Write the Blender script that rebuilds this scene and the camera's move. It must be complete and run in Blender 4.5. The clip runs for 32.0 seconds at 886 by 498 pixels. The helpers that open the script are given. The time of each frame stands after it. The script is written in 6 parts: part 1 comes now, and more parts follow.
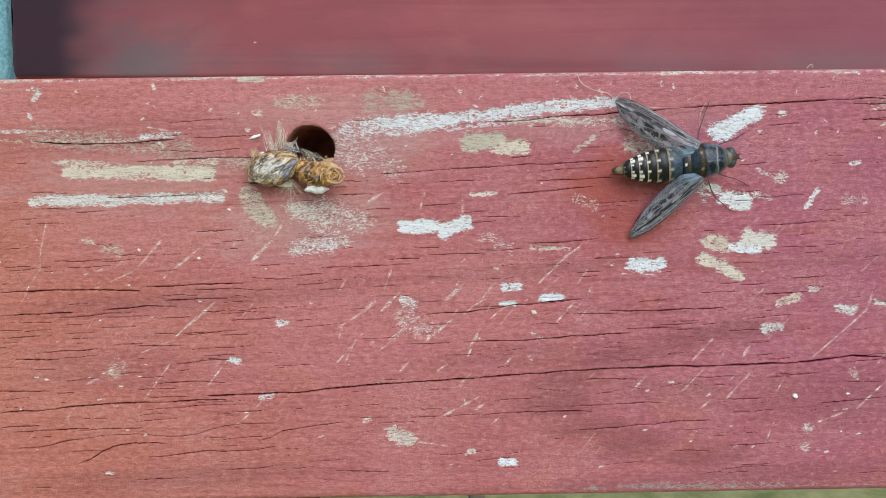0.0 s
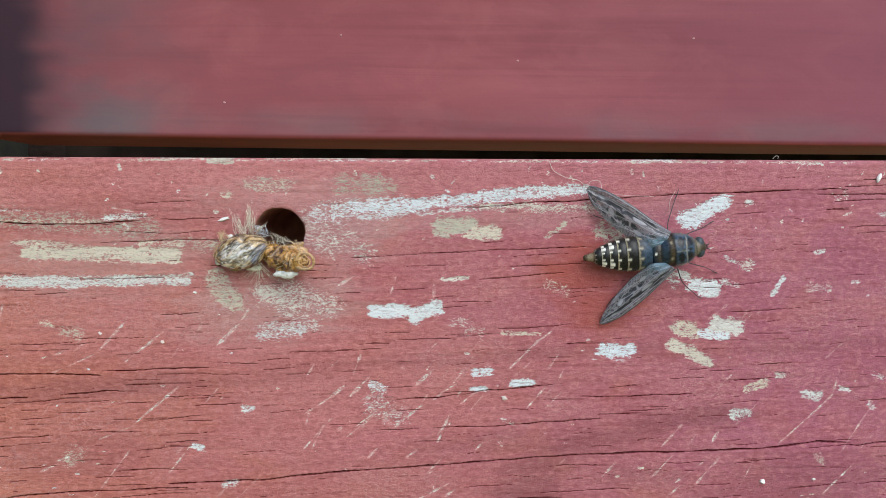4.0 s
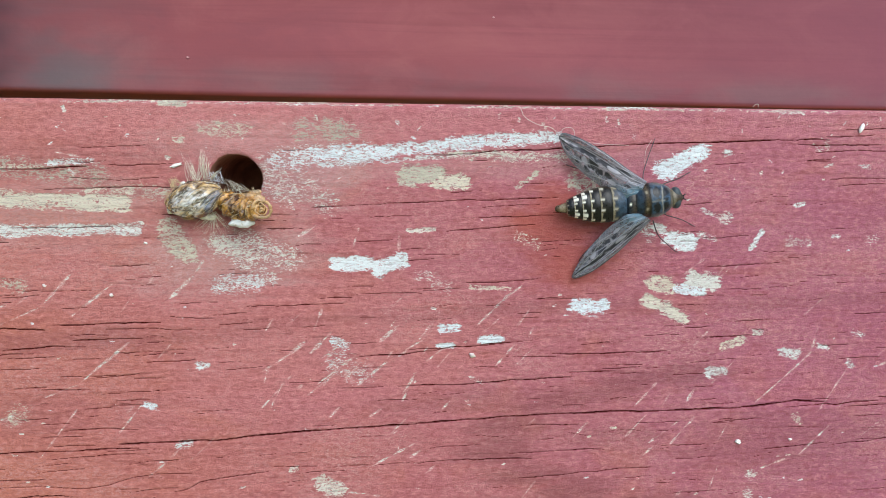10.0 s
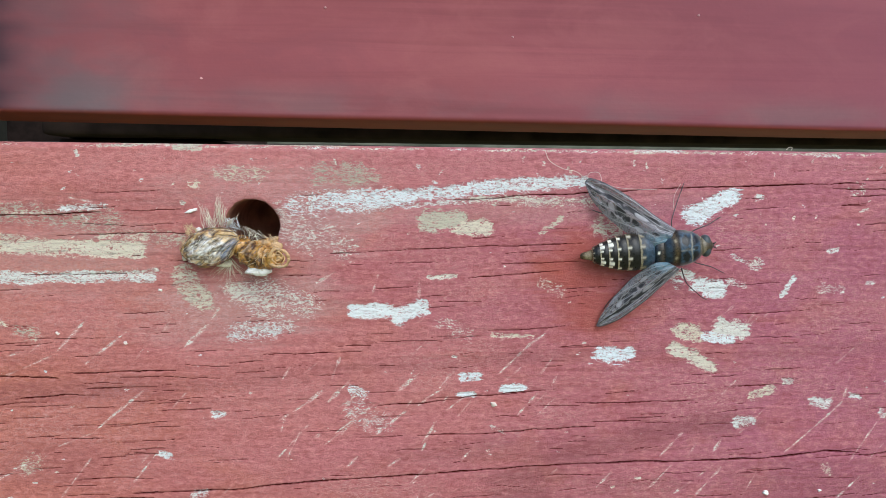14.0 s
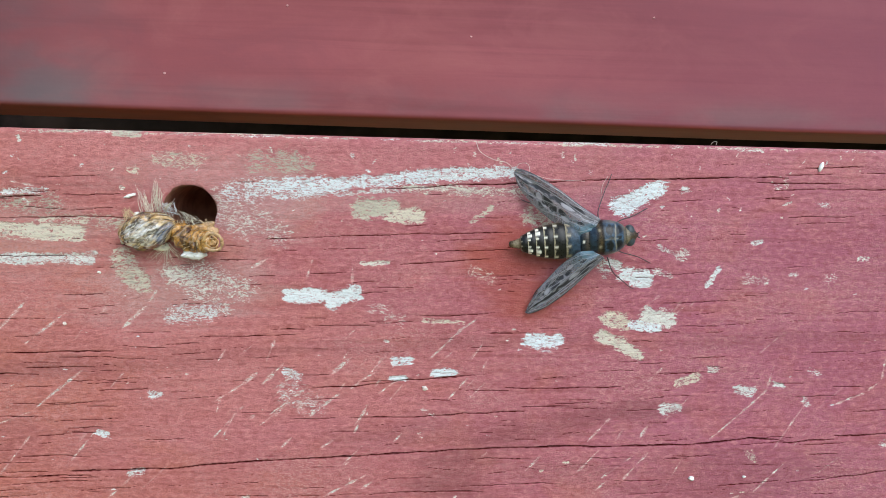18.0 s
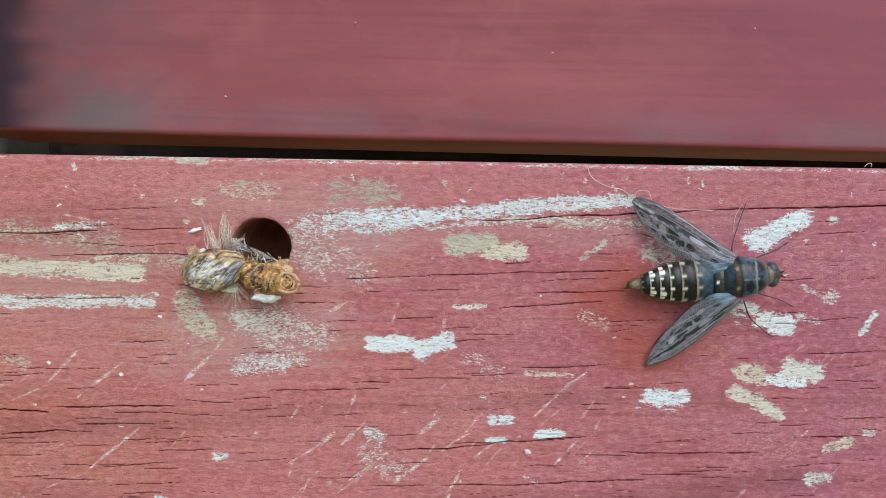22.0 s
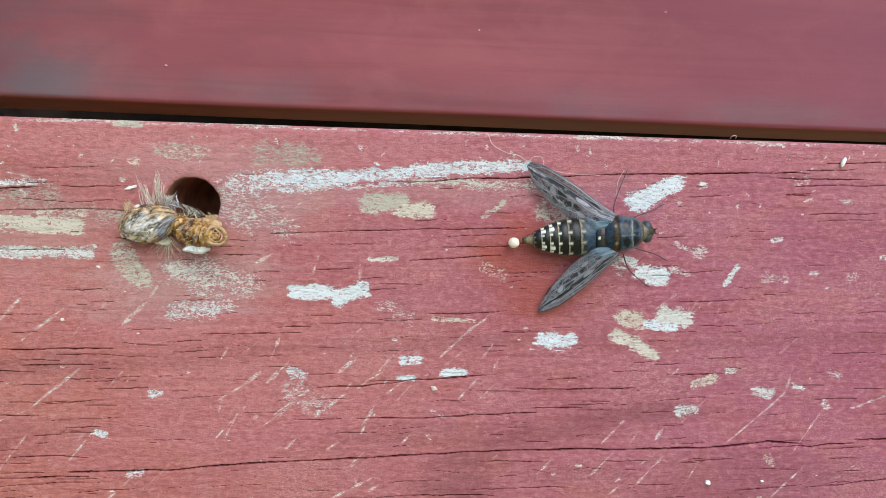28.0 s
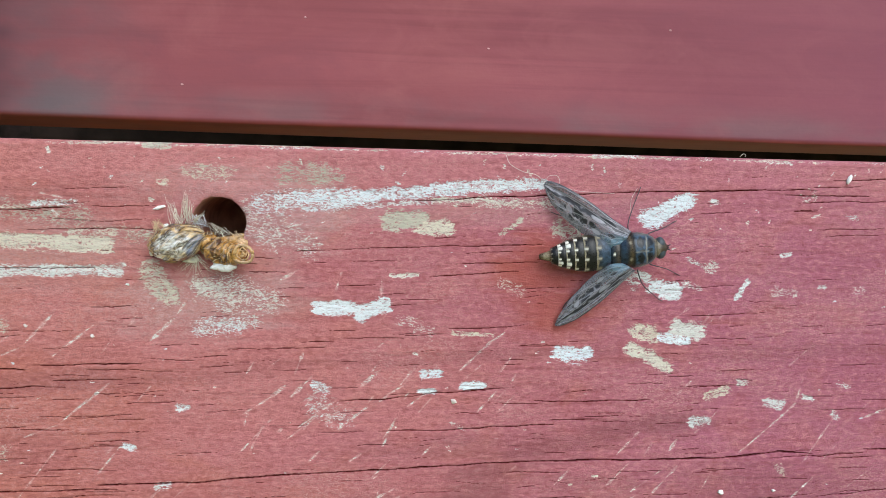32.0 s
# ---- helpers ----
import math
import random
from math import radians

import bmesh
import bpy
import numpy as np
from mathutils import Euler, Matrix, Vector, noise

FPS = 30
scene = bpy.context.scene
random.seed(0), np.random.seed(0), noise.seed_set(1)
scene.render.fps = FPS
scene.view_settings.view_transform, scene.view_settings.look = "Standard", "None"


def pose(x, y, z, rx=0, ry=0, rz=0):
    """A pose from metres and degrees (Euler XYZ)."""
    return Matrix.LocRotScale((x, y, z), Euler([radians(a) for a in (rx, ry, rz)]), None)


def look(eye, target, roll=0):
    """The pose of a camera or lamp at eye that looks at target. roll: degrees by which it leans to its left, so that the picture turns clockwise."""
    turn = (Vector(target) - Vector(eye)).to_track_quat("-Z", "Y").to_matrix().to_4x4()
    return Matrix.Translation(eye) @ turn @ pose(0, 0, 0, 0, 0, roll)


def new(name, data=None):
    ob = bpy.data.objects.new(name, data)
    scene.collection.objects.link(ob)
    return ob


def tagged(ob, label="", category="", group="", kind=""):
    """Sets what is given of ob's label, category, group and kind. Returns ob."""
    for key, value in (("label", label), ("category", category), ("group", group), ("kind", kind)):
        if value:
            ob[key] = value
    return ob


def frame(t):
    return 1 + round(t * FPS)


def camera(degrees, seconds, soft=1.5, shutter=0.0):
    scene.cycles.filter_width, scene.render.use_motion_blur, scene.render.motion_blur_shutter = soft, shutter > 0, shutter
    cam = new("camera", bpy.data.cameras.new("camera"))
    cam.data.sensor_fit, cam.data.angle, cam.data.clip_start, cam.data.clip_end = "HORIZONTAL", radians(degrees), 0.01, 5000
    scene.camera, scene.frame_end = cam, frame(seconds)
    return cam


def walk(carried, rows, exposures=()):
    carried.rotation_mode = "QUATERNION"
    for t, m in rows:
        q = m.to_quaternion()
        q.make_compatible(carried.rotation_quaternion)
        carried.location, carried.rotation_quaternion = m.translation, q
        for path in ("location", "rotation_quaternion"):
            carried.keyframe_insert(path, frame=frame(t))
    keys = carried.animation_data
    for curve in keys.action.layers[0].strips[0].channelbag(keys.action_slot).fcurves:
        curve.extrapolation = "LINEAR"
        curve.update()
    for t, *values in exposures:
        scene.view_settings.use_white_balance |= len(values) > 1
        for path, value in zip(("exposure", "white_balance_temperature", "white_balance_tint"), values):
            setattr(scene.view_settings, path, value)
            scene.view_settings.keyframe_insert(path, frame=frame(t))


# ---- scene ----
cam = camera(62.0, 32.0, soft=0.8, shutter=0.08)
# seconds, eye in millimetres (x along the rail, y ahead, z up), turn in degrees
ROWS = [
    (0.0, -2.40, -152.44, 877.24, 85.129, 0.760, -0.532),
    (0.5, -6.66, -148.79, 876.66, 85.302, 0.499, -0.827),
    (1.0, -6.97, -147.01, 877.39, 85.453, 0.521, -1.097),
    (1.5, -7.29, -146.62, 879.93, 85.513, 0.087, -2.517),
    (2.0, -6.21, -146.34, 881.47, 85.628, -0.085, -3.229),
    (2.5, -4.19, -147.33, 881.99, 85.828, -0.304, -3.493),
    (3.0, -3.66, -150.18, 885.39, 87.072, -0.280, -3.630),
    (3.5, -3.05, -150.06, 887.54, 87.124, -0.079, -2.892),
    (5.5, -4.08, -151.93, 893.23, 86.792, 0.303, -4.126),
    (6.0, -4.19, -150.88, 891.81, 87.037, 0.362, -3.708),
    (6.5, -4.67, -148.19, 891.10, 87.030, 0.399, -3.818),
    (7.0, -4.88, -145.85, 891.84, 86.728, 0.212, -3.576),
    (7.5, -4.83, -145.16, 891.73, 86.567, 0.086, -3.796),
    (8.0, -3.91, -146.72, 891.59, 86.461, -0.133, -4.063),
    (8.5, -1.69, -148.35, 890.03, 86.013, -0.450, -4.308),
    (9.0, 1.13, -149.96, 886.62, 85.010, -0.752, -4.911),
    (9.5, 4.08, -149.77, 883.03, 85.875, -0.606, -4.617),
    (10.0, 0.76, -144.07, 882.32, 85.861, -0.314, -4.315),
    (10.5, 0.47, -144.74, 884.22, 85.229, -0.098, -5.023),
    (11.0, -1.21, -143.73, 881.72, 86.125, -0.931, -5.779),
    (11.5, -0.95, -143.11, 889.08, 83.064, -0.114, -4.915),
    (12.0, -6.26, -147.24, 891.09, 83.532, -1.528, -8.263),
    (12.5, -3.73, -140.69, 895.02, 84.725, -0.971, -6.495),
    (13.0, -2.74, -141.66, 898.20, 85.356, -0.448, -4.768),
    (13.5, -2.43, -140.74, 896.25, 84.766, -0.548, -4.196),
    (15.5, 2.67, -135.44, 887.99, 85.683, -0.131, -1.919),
    (16.0, 3.57, -139.51, 891.69, 84.032, -1.039, -4.779),
    (16.5, 7.35, -141.41, 888.67, 83.929, -1.573, -5.525),
    (17.0, 9.56, -142.69, 889.77, 84.351, -1.768, -5.195),
    (17.5, 10.35, -142.43, 888.00, 84.841, -1.221, -4.350),
    (18.0, 11.21, -144.22, 890.03, 85.460, -1.226, -3.658),
    (18.5, 8.81, -139.38, 891.54, 85.890, -0.937, -2.460),
    (19.0, 5.20, -133.82, 892.62, 86.200, -0.744, -1.449),
    (19.5, 2.96, -132.34, 890.74, 86.143, -0.739, -0.711),
    (20.0, 3.74, -132.86, 890.48, 86.323, -1.019, -1.117),
    (20.5, 1.62, -130.01, 889.22, 86.819, -0.942, -0.968),
    (21.0, 2.65, -129.44, 889.69, 86.883, -1.101, -1.039),
    (21.5, 1.80, -126.39, 890.99, 86.984, -0.794, -0.383),
    (22.0, 1.69, -124.68, 891.04, 87.343, -0.920, -0.389),
    (22.5, 1.40, -124.27, 890.87, 87.417, -0.940, -0.357),
    (23.0, -0.66, -126.32, 893.98, 87.307, -1.164, -0.097),
    (23.5, -1.77, -127.86, 894.98, 87.005, -0.975, 0.152),
    (24.0, -2.51, -128.68, 895.72, 85.259, -1.483, -1.797),
    (24.5, 3.92, -131.11, 886.24, 84.299, -1.137, -2.758),
    (25.0, 6.39, -132.89, 886.95, 85.142, -1.507, -3.112),
    (25.5, 8.07, -138.24, 885.12, 85.716, -1.381, -3.530),
    (27.5, 9.79, -139.63, 888.18, 86.027, -1.458, -3.776),
    (28.0, 9.34, -139.68, 888.70, 85.506, -1.529, -3.708),
    (28.5, 8.77, -139.45, 888.78, 86.065, -1.397, -3.658),
    (29.0, 8.00, -140.24, 889.98, 85.288, -1.313, -3.761),
    (29.5, 8.16, -141.96, 890.83, 85.720, -1.137, -4.064),
    (30.0, 7.57, -143.74, 891.85, 85.788, -1.282, -3.744),
    (30.5, 6.72, -145.21, 892.09, 86.209, -1.198, -3.905),
    (31.0, 5.96, -145.03, 891.77, 86.128, -1.040, -3.689),
    (31.5, 5.36, -144.24, 891.13, 86.435, -1.200, -3.371),
    (32.0, 4.82, -143.32, 890.23, 86.267, -1.299, -3.918),
]
walk(cam, [(t, pose(x / 1000, y / 1000, z / 1000, rx, ry, rz)) for t, x, y, z, rx, ry, rz in ROWS], exposures=[(0.0, -0.15, 5850, 6), (1.0, -0.23, 5850, 6), (3.5, -0.23, 5830, 6), (5.5, -0.08, 5710, 4), (11.0, -0.04, 5710, 4), (13.5, -0.12, 5710, 4), (15.5, -0.06, 5710, 4), (17.0, -0.06, 5710, 4), (19.0, -0.13, 5730, 4), (24.0, -0.16, 5730, 4), (25.5, -0.07, 5720, 4), (32.0, -0.07, 5720, 4)])

# ---------------------------------------------------------------- light: open shade under a bright sky
world = bpy.data.worlds.new("sky")
scene.world = world
world.use_nodes = True
wn = world.node_tree.nodes
sky = wn.new("ShaderNodeTexSky")
sky.sky_type, sky.sun_disc = "NISHITA", False
sky.sun_elevation, sky.sun_rotation = radians(48), radians(160)
sky.air_density, sky.dust_density = 1.0, 3.0
wn["Background"].inputs["Strength"].default_value = 0.16
world.node_tree.links.new(sky.outputs["Color"], wn["Background"].inputs["Color"])
sun = new("sun", bpy.data.lights.new("sun", "SUN"))
sun.data.energy, sun.data.angle, sun.data.color = 1.8, radians(50), (1.0, 0.95, 0.90)
sun.matrix_world = look((0.9, -2.2, 2.3), (0, 0, 0.86))

TOP = 900.0  # height of the rail's upper front edge, in millimetres


# ---------------------------------------------------------------- node helpers
class Mat:
    """A small builder for node materials."""

    def __init__(self, name):
        self.m = bpy.data.materials.new(name)
        self.m.use_nodes = True
        self.t = self.m.node_tree
        self.bsdf = self.t.nodes["Principled BSDF"]

    def n(self, kind, **inputs):
        node = self.t.nodes.new("ShaderNode" + kind)
        for k, v in inputs.items():
            self.put(node.inputs[k.replace("_", " ")], v)
        return node

    def put(self, socket, v):
        if isinstance(v, bpy.types.NodeSocket):
            self.t.links.new(v, socket)
        elif isinstance(v, tuple) and len(v) == 3 and socket.type == "RGBA":
            socket.default_value = (*v, 1)
        else:
            socket.default_value = v

    def coords(self, sx=1.0, sy=1.0, sz=1.0):
        tc = self.n("TexCoord")
        mp = self.n("Mapping", Vector=tc.outputs["Object"], Scale=(sx, sy, sz))
        return mp.outputs[0]

    def noise(self, vec, scale=1.0, detail=3.0, rough=0.55, warp=0.0):
        return self.n("TexNoise", Vector=vec, Scale=scale, Detail=detail, Roughness=rough, Distortion=warp).outputs["Fac"]

    def attr(self, name):
        a = self.n("Attribute")
        a.attribute_name = name
        return a.outputs["Fac"]

    def step(self, v, lo, hi, a=0.0, b=1.0):
        r = self.n("MapRange", Value=v)
        r.inputs["From Min"].default_value, r.inputs["From Max"].default_value = lo, hi
        r.inputs["To Min"].default_value, r.inputs["To Max"].default_value = a, b
        return r.outputs[0]

    def mix(self, fac, a, b, blend="MIX"):
        x = self.t.nodes.new("ShaderNodeMix")
        x.data_type, x.blend_type = "RGBA", blend
        self.put(x.inputs[0], fac), self.put(x.inputs[6], a), self.put(x.inputs[7], b)
        return x.outputs[2]

    def math(self, op, a, b=0.0):
        x = self.n("Math")
        x.operation = op
        self.put(x.inputs[0], a), self.put(x.inputs[1], b)
        return x.outputs[0]

    def bump(self, h, strength=0.3, dist=0.0002):
        b = self.n("Bump", Height=h, Strength=strength, Distance=dist)
        self.put(self.bsdf.inputs["Normal"], b.outputs[0])

    def set(self, **kw):
        for k, v in kw.items():
            self.put(self.bsdf.inputs[k.replace("_", " ")], v)
        return self.m


def plain(name, col, rough=0.6, vary=0.25, scale=600.0, bump=0.15, **kw):
    m = Mat(name)
    v = m.noise(m.coords(), scale, 4)
    m.bump(m.noise(m.coords(), scale * 3, 3), bump)
    c = m.mix(m.step(v, 0.35, 0.65), tuple(x * (1 - vary) for x in col), tuple(min(1, x * (1 + vary)) for x in col))
    return m.set(Base_Color=c, Roughness=rough, **kw)


# red barn paint, faded, worn through to primer and wood
m = Mat("weathered_red_paint")
fib = m.noise(m.coords(70, 70, 900), 1.0, 5, 0.6, 0.4)
blot = m.noise(m.coords(16, 16, 60), 1.0, 4)
fine = m.noise(m.coords(1300, 1300, 3000), 1.0, 4, 0.62, 1.2)
grit = m.noise(m.coords(3600, 3600, 6400), 1.0, 3, 0.68, 1.6)
crinkle = m.noise(m.coords(680, 680, 1300), 1.0, 5, 0.66, 0.5)
patchy = m.noise(m.coords(42, 42, 80), 1.0, 5, 0.62)
cloud = m.noise(m.coords(70, 70, 110), 1.0, 4, 0.6, 0.6)
red = m.mix(m.step(blot, 0.32, 0.68), (0.415, 0.105, 0.114), (0.530, 0.155, 0.170))
# lens colour shading put into the paint: orange at left, purple at right
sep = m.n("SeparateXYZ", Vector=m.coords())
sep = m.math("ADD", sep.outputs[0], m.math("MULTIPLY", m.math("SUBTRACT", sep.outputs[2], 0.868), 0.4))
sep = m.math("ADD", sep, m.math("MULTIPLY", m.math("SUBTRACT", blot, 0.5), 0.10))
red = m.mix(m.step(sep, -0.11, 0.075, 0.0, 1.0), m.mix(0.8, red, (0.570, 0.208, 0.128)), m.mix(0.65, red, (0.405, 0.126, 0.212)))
red = m.mix(m.step(cloud, 0.50, 0.72, 0, 0.34), red, (0.55, 0.200, 0.105))
red = m.mix(m.step(fib, 0.50, 0.72, 0, 0.38), red, (0.300, 0.068, 0.062))
red = m.mix(m.attr("fade"), red, (0.66, 0.258, 0.252))
# lit and shaded edges of the crinkled relief put into the colour
red = m.mix(m.step(crinkle, 0.49, 0.38, 0, 0.42), red, (0.275, 0.052, 0.052))
red = m.mix(m.step(crinkle, 0.52, 0.63, 0, 0.42), red, (0.72, 0.325, 0.300))
red = m.mix(m.step(fine, 0.48, 0.62, 0, 0.32), red, (0.28, 0.060, 0.058))
chalk = m.math("MULTIPLY", m.step(m.math("ADD", m.math("MULTIPLY", fine, 0.7), m.math("MULTIPLY", grit, 0.3)), 0.49, 0.60), m.step(patchy, 0.44, 0.68, 0.05, 0.75))
red = m.mix(chalk, red, (0.68, 0.38, 0.35))
red = m.mix(m.attr("fly_shade"), red, (0.37, 0.074, 0.046))
red = m.mix(m.math("MULTIPLY", m.attr("wash"), m.step(fine, 0.35, 0.6, 0.35, 1.0)), red, (0.56, 0.37, 0.34))
red = m.mix(m.math("MULTIPLY", m.attr("stain"), m.step(crinkle, 0.3, 0.65, 1.0, 0.7)), red, (0.23, 0.070, 0.072))
# paint lost: a smooth field of wear, broken up by the fibres
raw = m.math("ADD", m.math("MULTIPLY", fine, 0.50), m.math("ADD", m.math("MULTIPLY", grit, 0.28), m.math("MULTIPLY", crinkle, 0.22)))
broken = m.math("MULTIPLY", m.math("MULTIPLY", m.math("SUBTRACT", raw, 0.5), 4.2), m.step(m.attr("bare"), 0.0, 0.30, 0.62, 1.0))
wear = m.math("ADD", m.math("ADD", m.attr("bare"), broken), m.step(patchy, 0.46, 0.72, 0.0, 0.08))
mask = m.step(wear, 0.45, 0.55)
halo = m.step(wear, 0.30, 0.48, 0, 0.40)
mott = m.noise(m.coords(900, 900, 3000), 1.0, 4, 0.7, 0.8)
lines = m.noise(m.coords(240, 240, 3000), 1.0, 4, 0.65, 0.6)
tone = m.attr("tone")
bare = m.mix(m.step(tone, 0.0, 0.5), (0.87, 0.93, 0.96), (0.78, 0.70, 0.55))
bare = m.mix(m.step(tone, 0.5, 1.0), bare, (0.55, 0.52, 0.40))
bare = m.mix(m.step(tone, 1.0, 1.3), bare, (0.26, 0.38, 0.33))
bare = m.mix(m.step(mott, 0.54, 0.66, 0, 0.7), bare, (0.30, 0.19, 0.17))
bare = m.mix(m.step(lines, 0.56, 0.66, 0, 0.45), bare, (0.15, 0.095, 0.085))
col = m.mix(halo, red, (0.64, 0.37, 0.34))
col = m.mix(m.math("MULTIPLY", m.attr("score"), m.step(raw, 0.42, 0.54, 0.25, 1.0)), col, m.mix(m.step(grit, 0.4, 0.6), (0.66, 0.38, 0.33), (0.82, 0.62, 0.56)))
col = m.mix(mask, col, bare)
col = m.mix(m.attr("crack"), col, (0.095, 0.014, 0.011))
h = m.math("SUBTRACT", m.math("ADD", m.math("MULTIPLY", fine, 0.8), m.math("MULTIPLY", grit, 0.6)), m.math("MULTIPLY", mask, 0.4))
h = m.math("ADD", h, m.math("MULTIPLY", crinkle, 1.1))
m.bump(m.math("ADD", h, m.math("MULTIPLY", fib, 0.6)), 0.85, 0.00024)
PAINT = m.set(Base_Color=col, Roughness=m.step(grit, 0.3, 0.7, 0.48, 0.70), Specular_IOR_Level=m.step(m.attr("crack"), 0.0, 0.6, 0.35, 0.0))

# the board behind: same paint, smoother, darker at its sawn end
m = Mat("smooth_red_paint")
fib = m.noise(m.coords(5, 5, 150), 1.0, 4, 0.6, 0.7)
blot = m.noise(m.coords(9, 9, 22), 1.0, 3)
soil = m.noise(m.coords(38, 38, 75), 1.0, 5, 0.62, 0.6)
red = m.mix(m.step(blot, 0.3, 0.7), (0.246, 0.069, 0.076), (0.322, 0.096, 0.104))
red = m.mix(m.step(fib, 0.46, 0.66, 0, 0.50), red, (0.180, 0.048, 0.056))
red = m.mix(m.step(soil, 0.50, 0.72, 0, 0.30), red, (0.42, 0.150, 0.140))
red = m.mix(m.step(soil, 0.48, 0.32, 0, 0.30), red, (0.200, 0.066, 0.080))
grey = m.noise(m.coords(30, 30, 70), 1.0, 4)
# a broad shading gradient towards the left end is put into the colour
end = m.attr("end_dark")
side = m.n("SeparateXYZ", Vector=m.coords()).outputs[0]
red = m.mix(m.step(side, 0.02, 0.16, 0.0, 0.55), red, (0.255, 0.082, 0.118))
red = m.mix(m.math("MULTIPLY", m.step(grey, 0.40, 0.62, 0.2, 1.0), m.attr("bloom")), red, (0.20, 0.150, 0.150))
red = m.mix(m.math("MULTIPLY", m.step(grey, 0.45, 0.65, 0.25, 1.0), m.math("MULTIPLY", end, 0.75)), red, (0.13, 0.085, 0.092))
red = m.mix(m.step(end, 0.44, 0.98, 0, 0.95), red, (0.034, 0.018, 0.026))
# warm bounce light on the underside put into the colour, redder and lighter
red = m.mix(m.math("MULTIPLY", m.attr("under"), m.step(soil, 0.35, 0.65, 0.5, 0.9)), red, (0.44, 0.100, 0.075))
m.bump(m.math("ADD", m.noise(m.coords(30, 30, 500), 1.0, 3), m.math("MULTIPLY", m.noise(m.coords(), 700, 3), 0.6)), 0.14, 0.0003)
SMOOTH_PAINT = m.set(Base_Color=red, Roughness=0.6, Specular_IOR_Level=0.15)

m = Mat("raw_bored_wood")
g = m.noise(m.coords(300, 300, 300), 1.0, 4)
m.bump(g, 0.5, 0.0004)
BORED = m.set(Base_Color=m.mix(m.step(g, 0.35, 0.65), (0.24, 0.098, 0.062), (0.42, 0.20, 0.125)), Roughness=0.85)

m = Mat("teal_stucco")
g = m.noise(m.coords(), 420.0, 5, 0.7)
m.bump(g, 0.8, 0.002)
STUCCO = m.set(Base_Color=m.mix(m.step(g, 0.36, 0.64), (0.14, 0.36, 0.42), (0.36, 0.62, 0.68)), Roughness=0.9)

m = Mat("lawn_soil")
g = m.noise(m.coords(), 9.0, 6, 0.65)
SOIL = m.set(Base_Color=m.mix(m.step(g, 0.35, 0.65), (0.17, 0.19, 0.06), (0.40, 0.39, 0.17)), Roughness=0.95)

BARK = plain("dark_bark", (0.016, 0.012, 0.010), 0.9, 0.4, 60)
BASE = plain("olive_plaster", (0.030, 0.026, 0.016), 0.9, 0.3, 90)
SIDING = plain("weathered_grey_green_siding", (0.115, 0.118, 0.092), 0.95, 0.4, 5, Specular_IOR_Level=0.05)
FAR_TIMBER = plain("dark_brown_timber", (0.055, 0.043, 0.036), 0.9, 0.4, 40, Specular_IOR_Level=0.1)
STAKE = plain("pale_weathered_wood", (0.19, 0.17, 0.11), 0.9, 0.3, 40)
# near black: the shade behind the upper board is put into this timber's colour
TIMBER = plain("shade_dark_timber", (0.032, 0.021, 0.017), 0.9, 0.4, 60, Specular_IOR_Level=0.1)
POST = plain("red_post_paint", (0.36, 0.085, 0.08), 0.6, 0.2, 40)


# ---------------------------------------------------------------- mesh helpers
def link_mesh(name, verts, faces, material, smooth=True):
    me = bpy.data.meshes.new(name)
    me.from_pydata([tuple(v) for v in verts], [], faces)
    me.polygons.foreach_set("use_smooth", [smooth] * len(me.polygons))
    me.materials.append(material)
    me.update()
    return me


def part(name, bm, material, parent=None, label="", smooth=True):
    """Links a bmesh as one mesh object, under a thing or a part."""
    me = bpy.data.meshes.new(name)
    bmesh.ops.recalc_face_normals(bm, faces=bm.faces)
    for f in bm.faces:
        f.smooth = smooth
    bm.to_mesh(me)
    bm.free()
    me.materials.append(material)
    ob = new(name, me)
    ob.parent = parent
    return tagged(ob, label) if label else ob


def base(name, x, y, z):
    """An empty at a place given in millimetres from the rail's upper front edge."""
    ob = new(name)
    ob.location = (x / 1000, y / 1000, (TOP + z) / 1000)
    ob.empty_display_size = 0.002
    return ob


TABLE = np.random.default_rng(5).random((256, 256))


def lattice(x, z, sx, sz, seed=0):
    """Smooth value noise of cell size sx by sz at the arrays x, z, from 0 to 1."""
    a, b = x / sx + seed * 37.3, z / sz + seed * 11.9
    i, j = np.floor(a).astype(int), np.floor(b).astype(int)
    u, v = a - i, b - j
    u, v = u * u * (3 - 2 * u), v * v * (3 - 2 * v)
    g = lambda p, q: TABLE[(p + seed * 7) % 256, (q + seed * 13) % 256]
    return (g(i, j) * (1 - u) + g(i + 1, j) * u) * (1 - v) + (g(i, j + 1) * (1 - u) + g(i + 1, j + 1) * u) * v


def ramp(v, lo, hi):
    t = np.clip((v - lo) / (hi - lo), 0, 1)
    return t * t * (3 - 2 * t)


# ---------------------------------------------------------------- the worn rail with the bored hole
HOLE_X, HOLE_Z, HOLE_R = -28.2, -15.0, 5.12
FINE_X = np.arange(-105.0, 121.0, 0.22)
XS = np.concatenate([[-1100, -700, -400, -240, -170, -140, -126, -115, -109], FINE_X, [125, 135, 150, 180, 240, 400, 700, 1100]])
FACE_Z = np.arange(-87.8, -1.0, 0.125)
